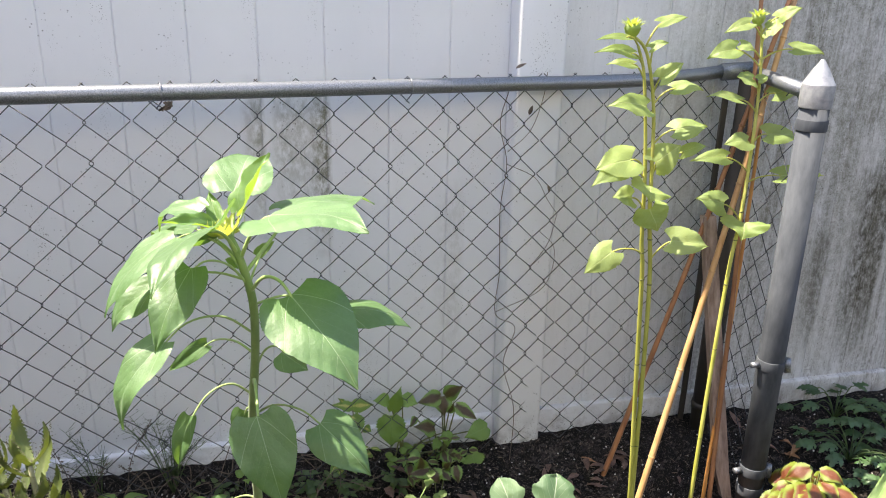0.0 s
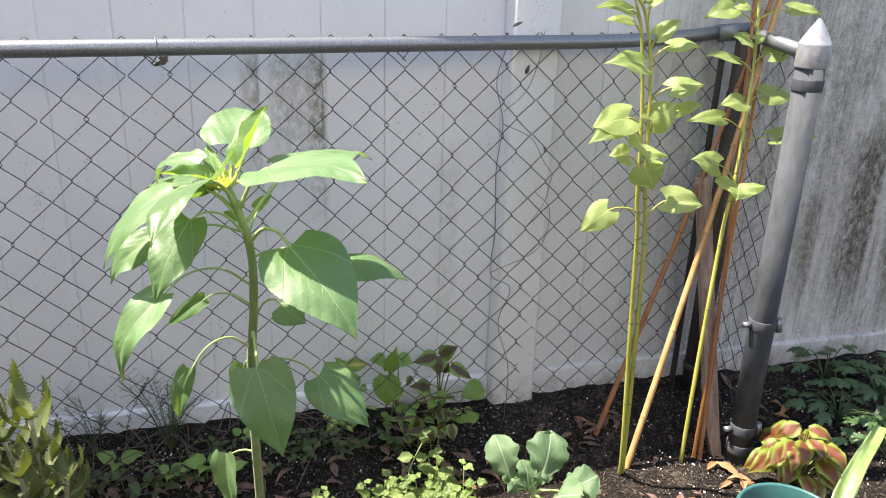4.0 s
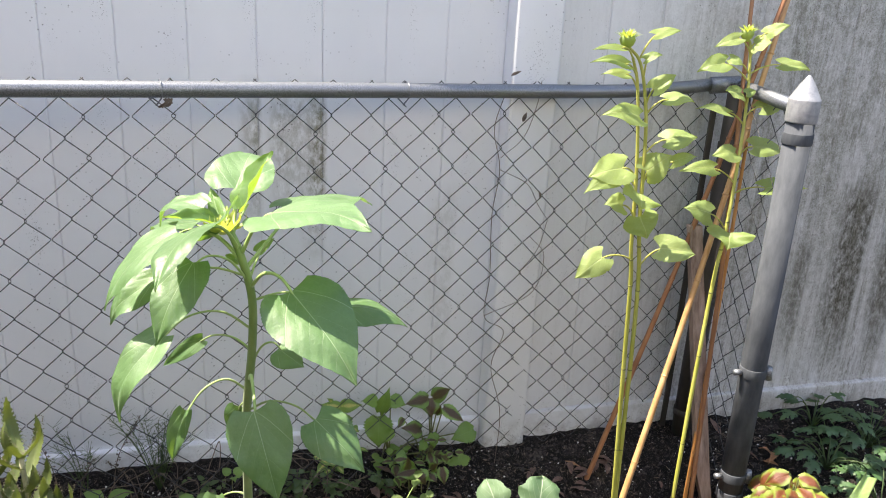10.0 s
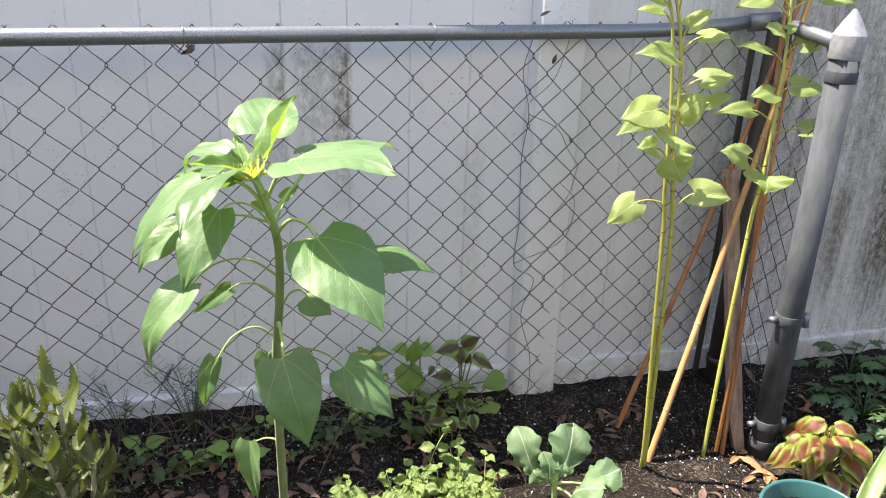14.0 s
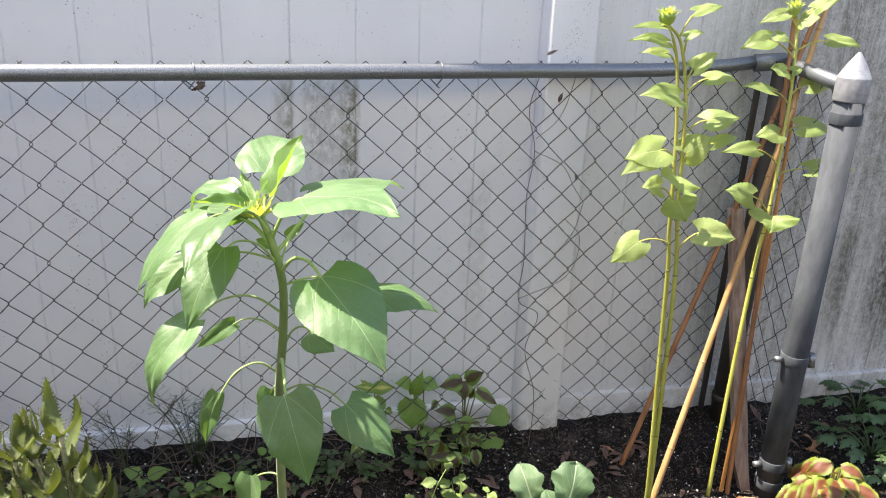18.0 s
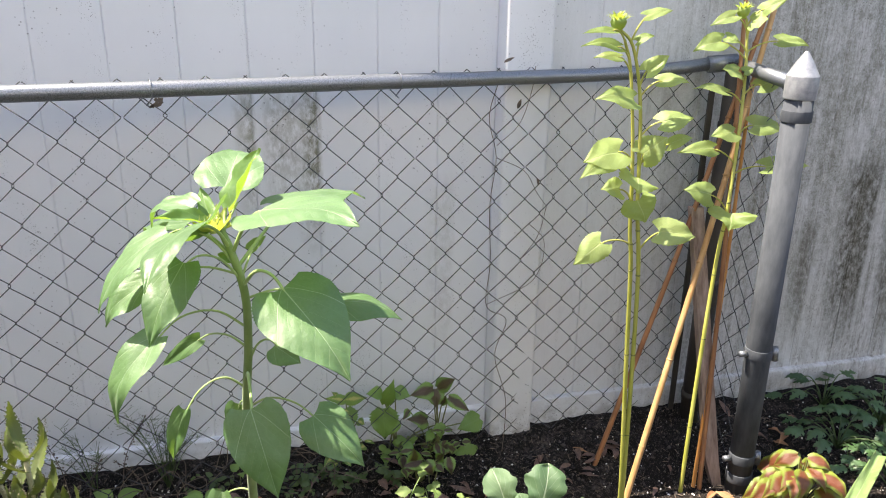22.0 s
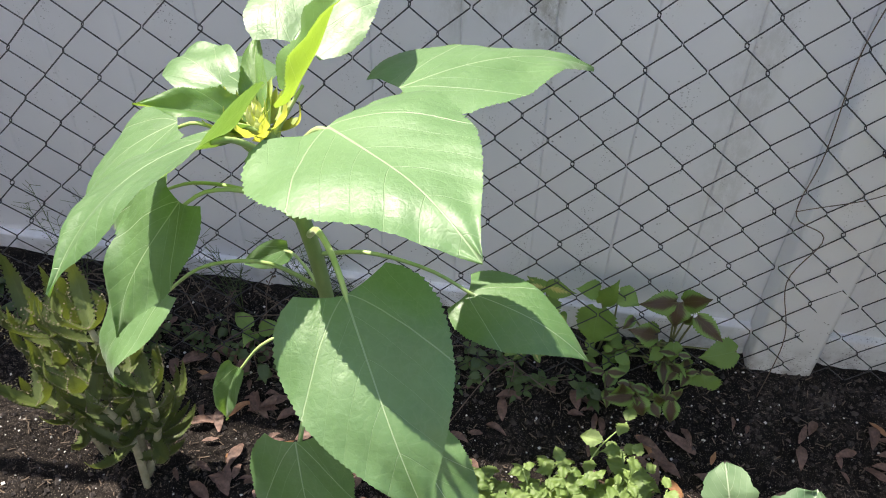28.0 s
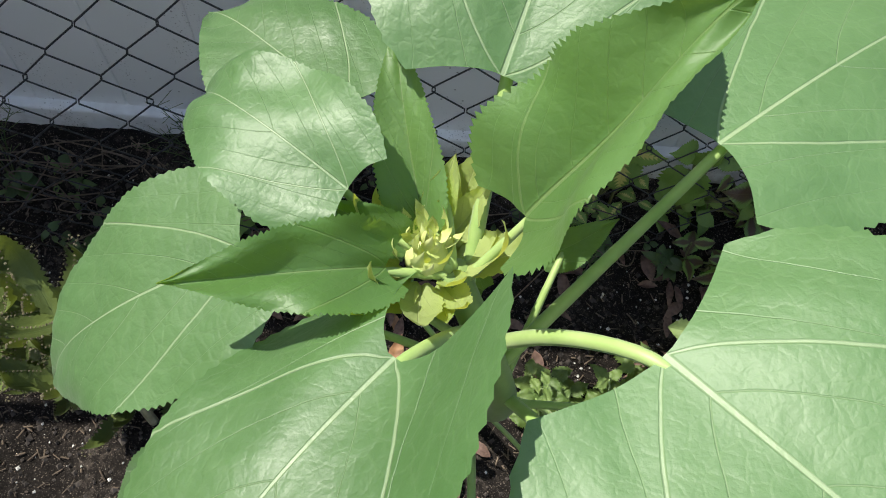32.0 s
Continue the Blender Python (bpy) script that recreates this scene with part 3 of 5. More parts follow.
def chain_link():
    fence = thing("chain_link_fence", "weathered galvanised chain-link fence with a round top rail", "fence")
    ux = unit((1, 0.11, 0))
    x0 = -1.045 - 14 * DIA
    n = int((0.635 - x0) / (DIA / 2))
    for i in range(n):
        a = V(x0 + i * DIA / 2, cl_y(x0 + i * DIA / 2) + 0.021, 0)
        b = V(x0 + (i + 1) * DIA / 2, cl_y(x0 + (i + 1) * DIA / 2) + 0.021, 0)
        bow = 0.004 * math.sin(i * 1.7)
        w = zigzag(a, b, i % 2, 26, 1.077 + DIA / 2, 1)
        w[:, 0] += bow * np.sin(w[:, 2] * 5) + 0.0025 * np.sin(w[:, 2] * 31 + i)
        w[:, 1] += 0.012 * np.sin(w[:, 2] * 3.1 + i * 0.13) * (1.08 - w[:, 2]) + 0.004 * math.sin(i * 0.4)
        part("wire", tube(w, 0.00118, 5), M_WIRE, fence)
    m = 7
    for i in range(m):
        a = V(0.646, -0.105 - i * 0.034, 0)
        b = V(0.646, -0.105 - (i + 1) * 0.034, 0)
        w = zigzag(a, b, i % 2, 25, 1.06 + DIA / 2, 1)
        w[:, 0] += 0.003 * np.sin(w[:, 2] * 23 + i)
        part("wire", tube(w, 0.00118, 5), M_WIRE, fence)
    xs = np.linspace(-2.93, 0.60, 36)
    part("top_rail", tube([(x, cl_y(x), RAIL_Z + 0.022 * max(0, (x - 0.2) / 0.4) ** 2) for x in xs], 0.0172, 16), M_GALV, fence, "galvanised round top rail")
    part("rail_end", tube([(0.575, cl_y(0.575), RAIL_Z + 0.018), (0.648, -0.06, RAIL_Z + 0.026)], 0.0225, 14), M_GALV, fence)
    part("side_rail", tube([(0.648, -0.07, RAIL_Z + 0.022), (0.614, -0.34, RAIL_Z + 0.005)], 0.0172, 14), M_GALV, fence)
    part("corner_post", tube([(0.645, -0.075, -0.1), (0.645, -0.075, 1.12)], 0.031, 20), M_DARKPOST, fence, "dark brown corner post")
    for z in (0.95, 0.5, 0.13):
        part("brace_band", tube([(0.645, -0.075, z - 0.012), (0.645, -0.075, z + 0.012)], 0.034, 20), M_DARKPOST, fence)
    part("tension_bar", box(0.583, 0.600, -0.052, -0.046, 0.02, 1.06, 0.001), M_DARKPOST, fence)
    part("tension_bar", box(0.640, 0.646, -0.318, -0.300, 0.02, 1.06, 0.001), M_DARKPOST, fence)
    # terminal post
    top, foot = V(0.611, -0.366, 1.09), V(0.622, -0.366, -0.1)
    post = part("terminal_post", tube([foot, top], 0.032, 28), M_POST, fence, "grey painted steel end post")
    cap = lathe([(0.033, -0.012), (0.0358, -0.010), (0.036, -0.009), (0.036, 0.040), (0.0355, 0.042), (0.035, 0.0425), (0.0345, 0.0430), (0.0200, 0.0705), (0.0050, 0.0935), (0.0030, 0.0955), (0.0, 0.096)], tuple(top - V(0, 0, 0.010)), 28)
    part("cap", cap, M_CAP, post, "bright conical cast cap")
    for z in (1.03, 0.42, 0.105, 0.045):
        c = foot + (top - foot) * ((z + 0.1) / 1.19)
        part("brace_band", lathe([(0.032, -0.013), (0.0343, -0.013), (0.0345, -0.0125), (0.0345, 0.0125), (0.0343, 0.013), (0.032, 0.013)], tuple(c), 28), M_POST, post)
        if 0.08 < z < 0.5:
            q = c + V(0.036, -0.012, 0)
            part("bolt", tube([q + V(0, -0.002, 0.016), q + V(0.004, -0.004, -0.020)], 0.0095, 10), M_GALV, post)
            part("bolt", tube([c + V(-0.036, 0.0, 0), c + V(-0.056, 0.0, 0)], 0.008, 10), M_GALV, post)
    for x in (-0.82, -0.29, 0.36):
        ring = [(x + 0.014 * math.sin(a * 0.5), cl_y(x) + 0.0195 * math.cos(a), RAIL_Z + 0.0195 * math.sin(a)) for a in np.linspace(-2.2, 4.2, 22)]
        ring = [V(*ring[0]) + V(0.02, 0, -0.02)] + [V(*r) for r in ring] + [V(*ring[-1]) + V(-0.012, 0, -0.015)]
        part("tie_wire", tube(ring, 0.0016, 5), M_GALV, fence)


chain_link()

# ---- the large sunflower ----
STEM = bez([(-.660, -.398, -.03), (-.663, -.43, .12), (-.664, -.50, .34), (-.662, -.565, .54), (-.650, -.625, .70), (-.648, -.652, .81), (-.664, -.650, .885), (-.681, -.636, .928)], 60)


def stem_at(z):
    return V(*[np.interp(z, STEM[:, 2], STEM[:, k]) for k in range(3)])


def arch(p, q, rise):
    p, q = np.asarray(p, float), np.asarray(q, float)
    return bez([p, p + (q - p) * 0.33 + V(0, 0, rise), p + (q - p) * 0.7 + V(0, 0, rise * 0.95), q], 14)


# attach height, junction, tip, width, face, sag, fold, wave, tipdrop, roll, young, petiole rise
SUN_LEAVES = {
    "A": (0.885, (-.613, -.679, .966), (-.478, -.815, .983), .168, (.10, -.22, .97), .06, .03, .03, .06, 0, 0, .02),
    "B": (0.862, (-.579, -.581, .948), (-.411, -.451, .928), .126, (.02, .1, 1), .05, -.05, .03, .1, 0, 0, .0),
    "C": (0.83, (-.590, -.745, .856), (-.502, -.870, .755), .138, (.02, -.60, .80), .06, .06, .025, .08, 0, 0, .03),
    "D": (0.805, (-.503, -.660, .790), (-.388, -.700, .769), .080, (.05, -.3, 1), .10, -.25, .02, .1, 0, 0, .02),
    "E": (0.915, (-.669, -.584, .981), (-.630, -.455, 1.03), .118, (-.1, -.5, .85), .05, .12, .03, .2, 0, 0, .0),
    "K": (0.92, (-.655, -.627, .957), (-.608, -.606, 1.051), .074, (-.50, -.12, .55), .02, .6, .07, 0, 0, 1, .0),
    "F": (0.915, (-.721, -.623, .961), (-.804, -.560, .940), .060, (-.1, -.2, 1), .12, .08, .06, .4, .25, 0, .0),
    "G": (0.895, (-.699, -.681, .952), (-.790, -.822, .915), .124, (-.44, -.19, .86), .08, .05, .04, .15, -.75, 0, .012),
    "M": (0.925, (-.706, -.642, .938), (-.780, -.664, .958), .042, (.1, -.3, .9), .05, .7, .08, 0, 0, 1, .0),
    "N": (0.925, (-.694, -.620, .936), (-.710, -.557, .978), .030, (-.1, -.8, .5), .05, .5, .05, 0, 0, 1, .0),
    "N2": (0.93, (-.688, -.615, .936), (-.683, -.604, .960), .016, (-.2, -.7, .5), .05, .5, .05, 0, 0, 2, .0),
    "N3": (0.928, (-.700, -.628, .934), (-.733, -.624, .954), .020, (.1, -.5, .8), .05, .5, .06, 0, 0, 1, .0),
    "H": (0.88, (-.733, -.552, .913), (-.822, -.470, .888), .088, (-.05, -.1, 1), .05, 0, .03, .1, 0, 0, .01),
    "I": (0.868, (-.763, -.634, .925), (-.886, -.660, .812), .096, (-.55, -.25, .8), .08, .05, .03, .1, 0, 0, .03),
    "L1": (0.84, (-.737, -.705, .897), (-.797, -.770, .790), .080, (-.25, -.70, .65), .05, .05, .05, .1, 0, 0, .03),
    "L0": (0.85, (-.803, -.615, .836), (-.888, -.618, .766), .066, (-.35, -.6, .7), .08, .1, .05, .2, 0, 0, .02),
    "L2": (0.745, (-.790, -.684, .766), (-.880, -.720, .640), .072, (-.45, -.55, .6), .10, .15, .05, .25, 0, 0, .04),
    "S1": (0.60, (-.765, -.636, .598), (-.796, -.650, .502), .042, (-.3, -.8, .4), .05, .45, .05, .1, 0, 0, .04),
    "S2": (0.70, (-.736, -.512, .674), (-.814, -.481, .608), .035, (-.3, -.8, .4), .05, .3, .05, 0, 0, 0, .02),
    "BL": (0.63, (-.652, -.757, .655), (-.618, -.810, .513), .104, (0, -.8, .5), .05, .04, .03, .05, 0, 0, .03),
    "T1": (0.84, (-.637, -.600, .873), (-.606, -.588, .894), .022, (-.3, -.8, .5), .05, .3, .05, 0, 0, 1, .004),
    "T2": (0.85, (-.664, -.615, .864), (-.690, -.600, .870), .022, (.2, -.8, .5), .05, .3, .05, 0, 0, 1, .004),
    "C2": (0.66, (-.605, -.630, .702), (-.562, -.650, .672), .058, (.1, -.85, .4), .05, .1, .04, 0, 0, 0, .03),
    "LOW": (0.30, (-.728, -.46, .290), (-.718, -.475, .150), .066, (-.5, -.7, .4), .04, .35, .05, 0, 0, 0, .012),
    "BACK": (0.56, (-.676, -.555, .550), (-.688, -.545, .480), .05, (-.2, -.8, .4), .04, .1, .04, 0, 0, 0, .01),
    "BR": (0.545, (-.548, -.705, .598), (-.467, -.762, .520), .088, (-.05, -.65, .75), .05, -.05, .03, .1, 0, 0, .03),
}


def big_sunflower():
    plant = thing("sunflower", "tall young sunflower with large heart-shaped leaves and an unopened yellow-green bud", "sunflower", at=tuple(STEM[0]))
    base = Vector(STEM[0])
    def put(name, geo, m, parent, label=""):
        ob = part(name, geo, m, parent, label)
        if parent is plant:
            ob.location = -base
        return ob
    put("stem", tube(STEM, (0.0112, 0.0102, 0.0094, 0.0084, 0.0076, 0.0072, 0.0069, 0.0062), 14), M_SUNSTEM, plant, "stout hairy green stem")
    for i, (key, (z, J, T, w, face, sag, fold, wave, drop, roll, young, rise)) in enumerate(SUN_LEAVES.items()):
        lf = put("leaf", blade(J, T, w, face, sag, fold, 0.24 if key == "G" else 0.07, wave * 1.45, 0.045 if young else 0.017, 0.08, HEART, 84, 24, i, drop, roll, 0.0, 0.0028), (M_SUNLEAF, M_SUNLEAF_YOUNG, M_INNER)[young], plant)
        pr = 0.0029 if w > 0.1 else 0.0019
        J = np.asarray(J)
        part("petiole", tube(arch(stem_at(z), J + unit(np.asarray(T) - J) * 0.012 - unit(face) * 0.001, rise), (pr * 1.25, pr, pr * 0.8), 8), M_PETIOLE, lf)
    top = STEM[-1] + V(-.010, .005, .004)
    head = put("bud", lathe([(0.006, -0.014), (0.009, -0.006), (0.009, 0.000), (0.006, 0.004), (0.003, 0.006), (0.0, 0.007)], tuple(top), 16), M_BUD, plant, "yellow-green closed bud")
    rnd = random.Random(3)
    # small bracts folded over the bud, then cupped young leaflets round it
    for k in range(26):
        a, f = k * 2.4 + rnd.uniform(-.3, .3), k / 26
        d = V(math.cos(a), math.sin(a), 0)
        c = top + V(0, 0, .010 - .010 * f)
        tip = c + d * (0.002 + 0.013 * f) + V(rnd.uniform(-.005, .005), rnd.uniform(-.005, .005), 0.008 + 0.011 * f * rnd.uniform(.3, 1.3))
        part("bract", blade(c + d * (0.001 + 0.011 * f), tip, 0.0040 + 0.0024 * f, d * -0.9 + V(0, 0, 0.4), -0.1, 0.4, 0.0, 0.06, 0.06, 0, OVATE, 10, 4, k), M_BUD if k % 3 else M_INNER, head)
    for k in range(20):
        a, f = k * 2.4 + .5 + rnd.uniform(-.4, .4), k / 20
        d = V(math.cos(a), math.sin(a), 0)
        c = top + d * (0.010 + 0.003 * f) + V(0, 0, -.006 - .004 * f)
        L = rnd.uniform(.024, .044)
        tip = c + d * L * (.42 + .5 * f * rnd.uniform(.5, 1.2)) + V(rnd.uniform(-.006, .006), rnd.uniform(-.006, .006), L * (1 - .45 * f))
        part("bract", blade(c, tip, L * rnd.uniform(.42, .58), d * -0.9 + V(0, 0, 0.4), -0.18, 0.45, 0.0, 0.06, 0.08, 0, OVATE, 24, 8, k + 50, rnd.uniform(-.3, .3)), M_INNER, head)


big_sunflower()

# ---- more materials ----
M_COLEUS = leaf_mat("coleus_green_red", (0.10, 0.21, 0.035), (0.18, 0.32, 0.06), (0.10, 0.08, 0.02), (0.18, 0.28, 0.03), 0.2, 0.5, 9, 0.45, 0.02, None, (0.055, 0.018, 0.010), 0.34, 0.35, jag=0.14)
M_COLEUS_YELLOW = leaf_mat("coleus_green_yellow", (0.09, 0.19, 0.035), (0.17, 0.30, 0.06), (0.4, 0.4, 0.13), (0.25, 0.38, 0.03), 0.25, 0.5, 8, 0.45, 0.02, None, (0.62, 0.55, 0.18), 0.22, 0.3, jag=0.25)
M_COLEUS_PLAIN = leaf_mat("coleus_green", (0.10, 0.20, 0.035), (0.19, 0.33, 0.068), (0.2, 0.32, 0.1), (0.25, 0.4, 0.03), 0.28, 0.5, 9, 0.45, 0.02, None, None, 0.1, 0.4)
M_COLEUS_RUST = leaf_mat("coleus_rust_lime", (0.12, 0.18, 0.015), (0.21, 0.28, 0.032), (0.22, 0.08, 0.015), (0.45, 0.42, 0.03), 0.22, 0.5, 11, 0.5, 0.02, None, (0.135, 0.032, 0.009), 0.40, 0.35, 0.08, jag=0.10, fall=0.62)
M_MINT = leaf_mat("lemon_balm_leaf", (0.060, 0.125, 0.024), (0.19, 0.28, 0.080), (0.09, 0.15, 0.03), (0.45, 0.55, 0.05), 0.3, 0.55, 6, 0.6, 0.02, None, None, 0.1, 0.5)
M_CABBAGE = leaf_mat("brassica_leaf", (0.055, 0.13, 0.058), (0.125, 0.215, 0.108), (0.42, 0.50, 0.34), (0.3, 0.42, 0.08), 0.25, 0.58, 5, 0.7, 0.03, None, None, 0.1, 0.75)
M_FRINGE = plain("plantlet_fringe", (0.07, 0.06, 0.04), (0.24, 0.22, 0.13), 0.6, 0, 200, 0.2, 0.0005)
M_KSTEM = plain("pale_succulent_stem", (0.26, 0.25, 0.15), (0.48, 0.46, 0.32), 0.6, 0, 40, 0.3, 0.001)
M_KALAN = leaf_mat("kalanchoe_leaf", (0.036, 0.062, 0.014), (0.105, 0.145, 0.036), (0.12, 0.17, 0.05), (0.3, 0.38, 0.04), 0.15, 0.5, 14, 0.4, 0.02, None, None, 0.1, 0.3)
M_LOVAGE = leaf_mat("lovage_leaf", (0.026, 0.078, 0.026), (0.06, 0.135, 0.046), (0.08, 0.16, 0.06), (0.15, 0.25, 0.03), 0.2, 0.4, 6, 0.6, 0.02, None, None, 0.1, 0.3)
M_WEED = leaf_mat("weed_leaf", (0.022, 0.052, 0.014), (0.058, 0.110, 0.030), (0.10, 0.16, 0.05), (0.2, 0.3, 0.03), 0.25, 0.5, 6, 0.6, 0.02, None, None, 0.1, 0.3)
M_YLEAF = leaf_mat("slim_sunflower_leaf", (0.17, 0.28, 0.075), (0.33, 0.44, 0.16), (0.55, 0.62, 0.28), (0.62, 0.70, 0.06), 0.46, 0.5, 6, 0.5, 0.02)
M_NODE = plain("stem_scar", (0.05, 0.05, 0.02), (0.30, 0.32, 0.08), 0.6, 0, 160, 0.3, 0.0008)
M_YSTEM = plain("slim_sunflower_stem", (0.32, 0.33, 0.05), (0.50, 0.49, 0.12), 0.5, 0, 40, 0.3, 0.001, (1, 1, 0.3))
M_LITTER = plain("dry_leaf", (0.06, 0.034, 0.026), (0.22, 0.135, 0.105), 0.7, 0, 60, 0.3, 0.001)
M_LITTER_ORANGE = plain("dry_orange_leaf", (0.24, 0.11, 0.05), (0.40, 0.22, 0.11), 0.6, 0, 60, 0.3, 0.001)
M_PERLITE = plain("perlite", (0.55, 0.53, 0.50), (0.80, 0.79, 0.77), 0.8, 0, 200, 0.2, 0.0005)
M_CRUMB = plain("soil_crumb", (0.006, 0.005, 0.0045), (0.095, 0.078, 0.070), 0.95, 0, 50, 0.4, 0.001)
M_TWIG = plain("dry_twig", (0.06, 0.045, 0.035), (0.20, 0.15, 0.11), 0.8, 0, 80, 0.3, 0.0005)
M_POT = plain("teal_plastic", (0.022, 0.098, 0.10), (0.038, 0.135, 0.136), 0.45, 0, 20, 0.1, 0.0005)
M_STRAP = leaf_mat("pale_strap_leaf", (0.13, 0.22, 0.07), (0.26, 0.36, 0.14), (0.36, 0.44, 0.22), (0.3, 0.4, 0.06), 0.15, 0.4, 3, 0.1, 0.02, None, None, 0.1, 0.4)
M_RED_STEM = plain("purple_stem", (0.10, 0.11, 0.04), (0.2, 0.22, 0.08), 0.6, 0, 60, 0.2, 0.0005)
M_BOUNCE_WALL = plain("pale_bounce_wall", (0.62, 0.58, 0.52), (0.72, 0.69, 0.63), 0.9, 0, 8, 0.3, 0.003)

# ---- unseen walls added to shape the light on the fence ----
# added out of view: blocks low west sky so the fence's left end darkens
tagged(part("sky_block_wall_west", box(-3.1, -2.95, -4.2, -0.1, -0.1, 2.4), M_STAKE), "unseen wood-toned wall added to hold west sky light off the fence", "wall", kind="structure")
# added behind the camera as a pale reflector for the shaded fence front
tagged(part("bounce_wall_south", box(-9, 9, -4.4, -4.2, -0.1, 3.2), M_BOUNCE_WALL), "unseen pale wall added to bounce sunlight onto the fence", "wall", kind="structure")


def gz(x, y):
    return float(ground_z(x, y)) + 0.014 * noise.noise(Vector((x * 7, y * 7, 0))) + 0.008 * noise.noise(Vector((x * 26, y * 26, 3)))


# ---- canes and stake ----
def cane(path, r, m, label, knots=7):
    ob = thing("bamboo_cane", label, "cane", "bamboo canes", at=tuple(path[0]))
    p = np.asarray(path, float)
    q = bez(p, 60)
    rad = np.full(60, r) * np.linspace(1.0, 0.8, 60)
    rod = part("rod", tube(q - p[0], rad, 12), m, ob)
    for k in range(1, knots):
        i = int(60 * (k + 0.15 * math.sin(k * 5)) / knots)
        t = unit(q[min(i + 1, 59)] - q[i - 1])
        part("node", tube([q[i] - t * 0.003 - p[0], q[i] - p[0], q[i] + t * 0.003 - p[0]], (r * 0.9, r * 1.16, r * 0.9), 12), m, ob)
    return ob


def straight(a, b, z1):
    a, b = V(*a), V(*b)
    d = (b - a) / (b[2] - a[2])
    mid = a + d * (z1 * 0.5) + V(0.006, -0.004, 0)
    return [a + d * -0.03, mid, a + d * z1]


cane(straight((.293, -.345, 0), (.690, -.105, 1.19), 1.42), 0.0085, M_CANE, "thick tan bamboo cane leaning on the fence corner")
cane(straight((.265, -.200, 0), (.608, -.120, 1.022), 1.38), 0.0075, M_CANE_RED, "reddish brown bamboo cane leaning on the fence corner")
cane([(.505, -.335, -.02), (.612, -.190, .65), (.655, -.125, 1.08)], 0.0055, M_CANE_ORANGE, "thin orange bamboo cane beside the slim sunflower")
cane(straight((.522, -.338, 0), (.615, -.120, 1.10), 1.36), 0.0065, M_CANE_RED, "brown bamboo cane standing behind the stake")


def stake():
    ob = thing("wooden_stake", "weathered grey-brown pointed wooden stake", "stake", at=(.568, -.345, 0))
    v = []
    for t, w, d in ((0, .006, .005), (.05, .013, .009), (.16, .020, .010), (1, .0185, .010)):
        c = V(0, 0, -.05) + t * V(-.040, .205, .80)
        for sx, sy in ((-1, -1), (1, -1), (1, 1), (-1, 1)):
            v.append(c + V(sx * w + (0.012 * (1 - t) if t < .1 else 0), sy * d, 0))
    f = [(i * 4 + k, i * 4 + (k + 1) % 4, i * 4 + 4 + (k + 1) % 4, i * 4 + 4 + k) for i in range(3) for k in range(4)] + [(3, 2, 1, 0), (12, 13, 14, 15)]
    part("shaft", Geo().add(v, f), M_STAKE, ob, smooth=False)


stake()


# ---- slim sunflowers ----
def slim_sunflower(stems, leaves, bud, label, r=0.0052):
    base = V(*stems[0][0])
    ob = thing("sunflower", label, "sunflower", "slim sunflowers", at=tuple(base))
    curves = [bez(p, 50) for p in stems]
    for p in curves:
        part("stem", tube(p - base, (r * 1.15, r, r * 0.8, r * 0.55), 10), M_YSTEM, ob)
        for k in (4, 9, 13, 18, 22):
            part("node", tube([p[k] - base - V(0, 0, .002), p[k] - base, p[k] - base + V(0, 0, .002)], (r * 1.0, r * 1.22, r * 1.0), 10), M_NODE, ob)
    allp = np.vstack(curves)
    rnd = random.Random(len(leaves))
    for i, (J, T, w) in enumerate(leaves):
        J, T = V(*J) * .86 + V(*T) * .14, V(*T)
        lf = part("leaf", blade(J - base, T - base, w * 1.34, (rnd.uniform(-.3, .3), -.75 + rnd.uniform(-.25, .2), .75), 0.06, rnd.uniform(-.1, .3), 0.22, 0.07, 0.04, 0.12, HEART, 24, 10, i + 31, rnd.uniform(0, .3), rnd.uniform(-.2, .2)), M_YLEAF, ob)
        k = np.argmin(np.linalg.norm(allp - (J - V(0, 0, 0.035)), axis=1))
        part("petiole", tube(arch(allp[k] - base, J - base + unit(T - J) * 0.004, 0.008), (0.0022, 0.0017), 6), M_YSTEM, lf)
    head = part("bud", lathe([(0.004, -0.016), (0.013, -0.006), (0.017, 0.004), (0.013, 0.012), (0.0, 0.015)], tuple(V(*bud) - base), 14), M_YLEAF, ob)
    for k in range(22):
        a, f = k * 2.4, k / 22
        d = V(math.cos(a), math.sin(a), 0)
        c = V(*bud) - base + V(0, 0, 0.006)
        part("bract", blade(c + d * (0.004 + 0.010 * f), c + d * (0.014 + 0.022 * f) + V(0, 0, 0.022 - 0.014 * f), 0.007, d * -0.7 + V(0, 0, 0.6), 0.1, 0.2, 0, 0.02, 0.05, 0, OVAL, 6, 4, k), M_YLEAF, head)


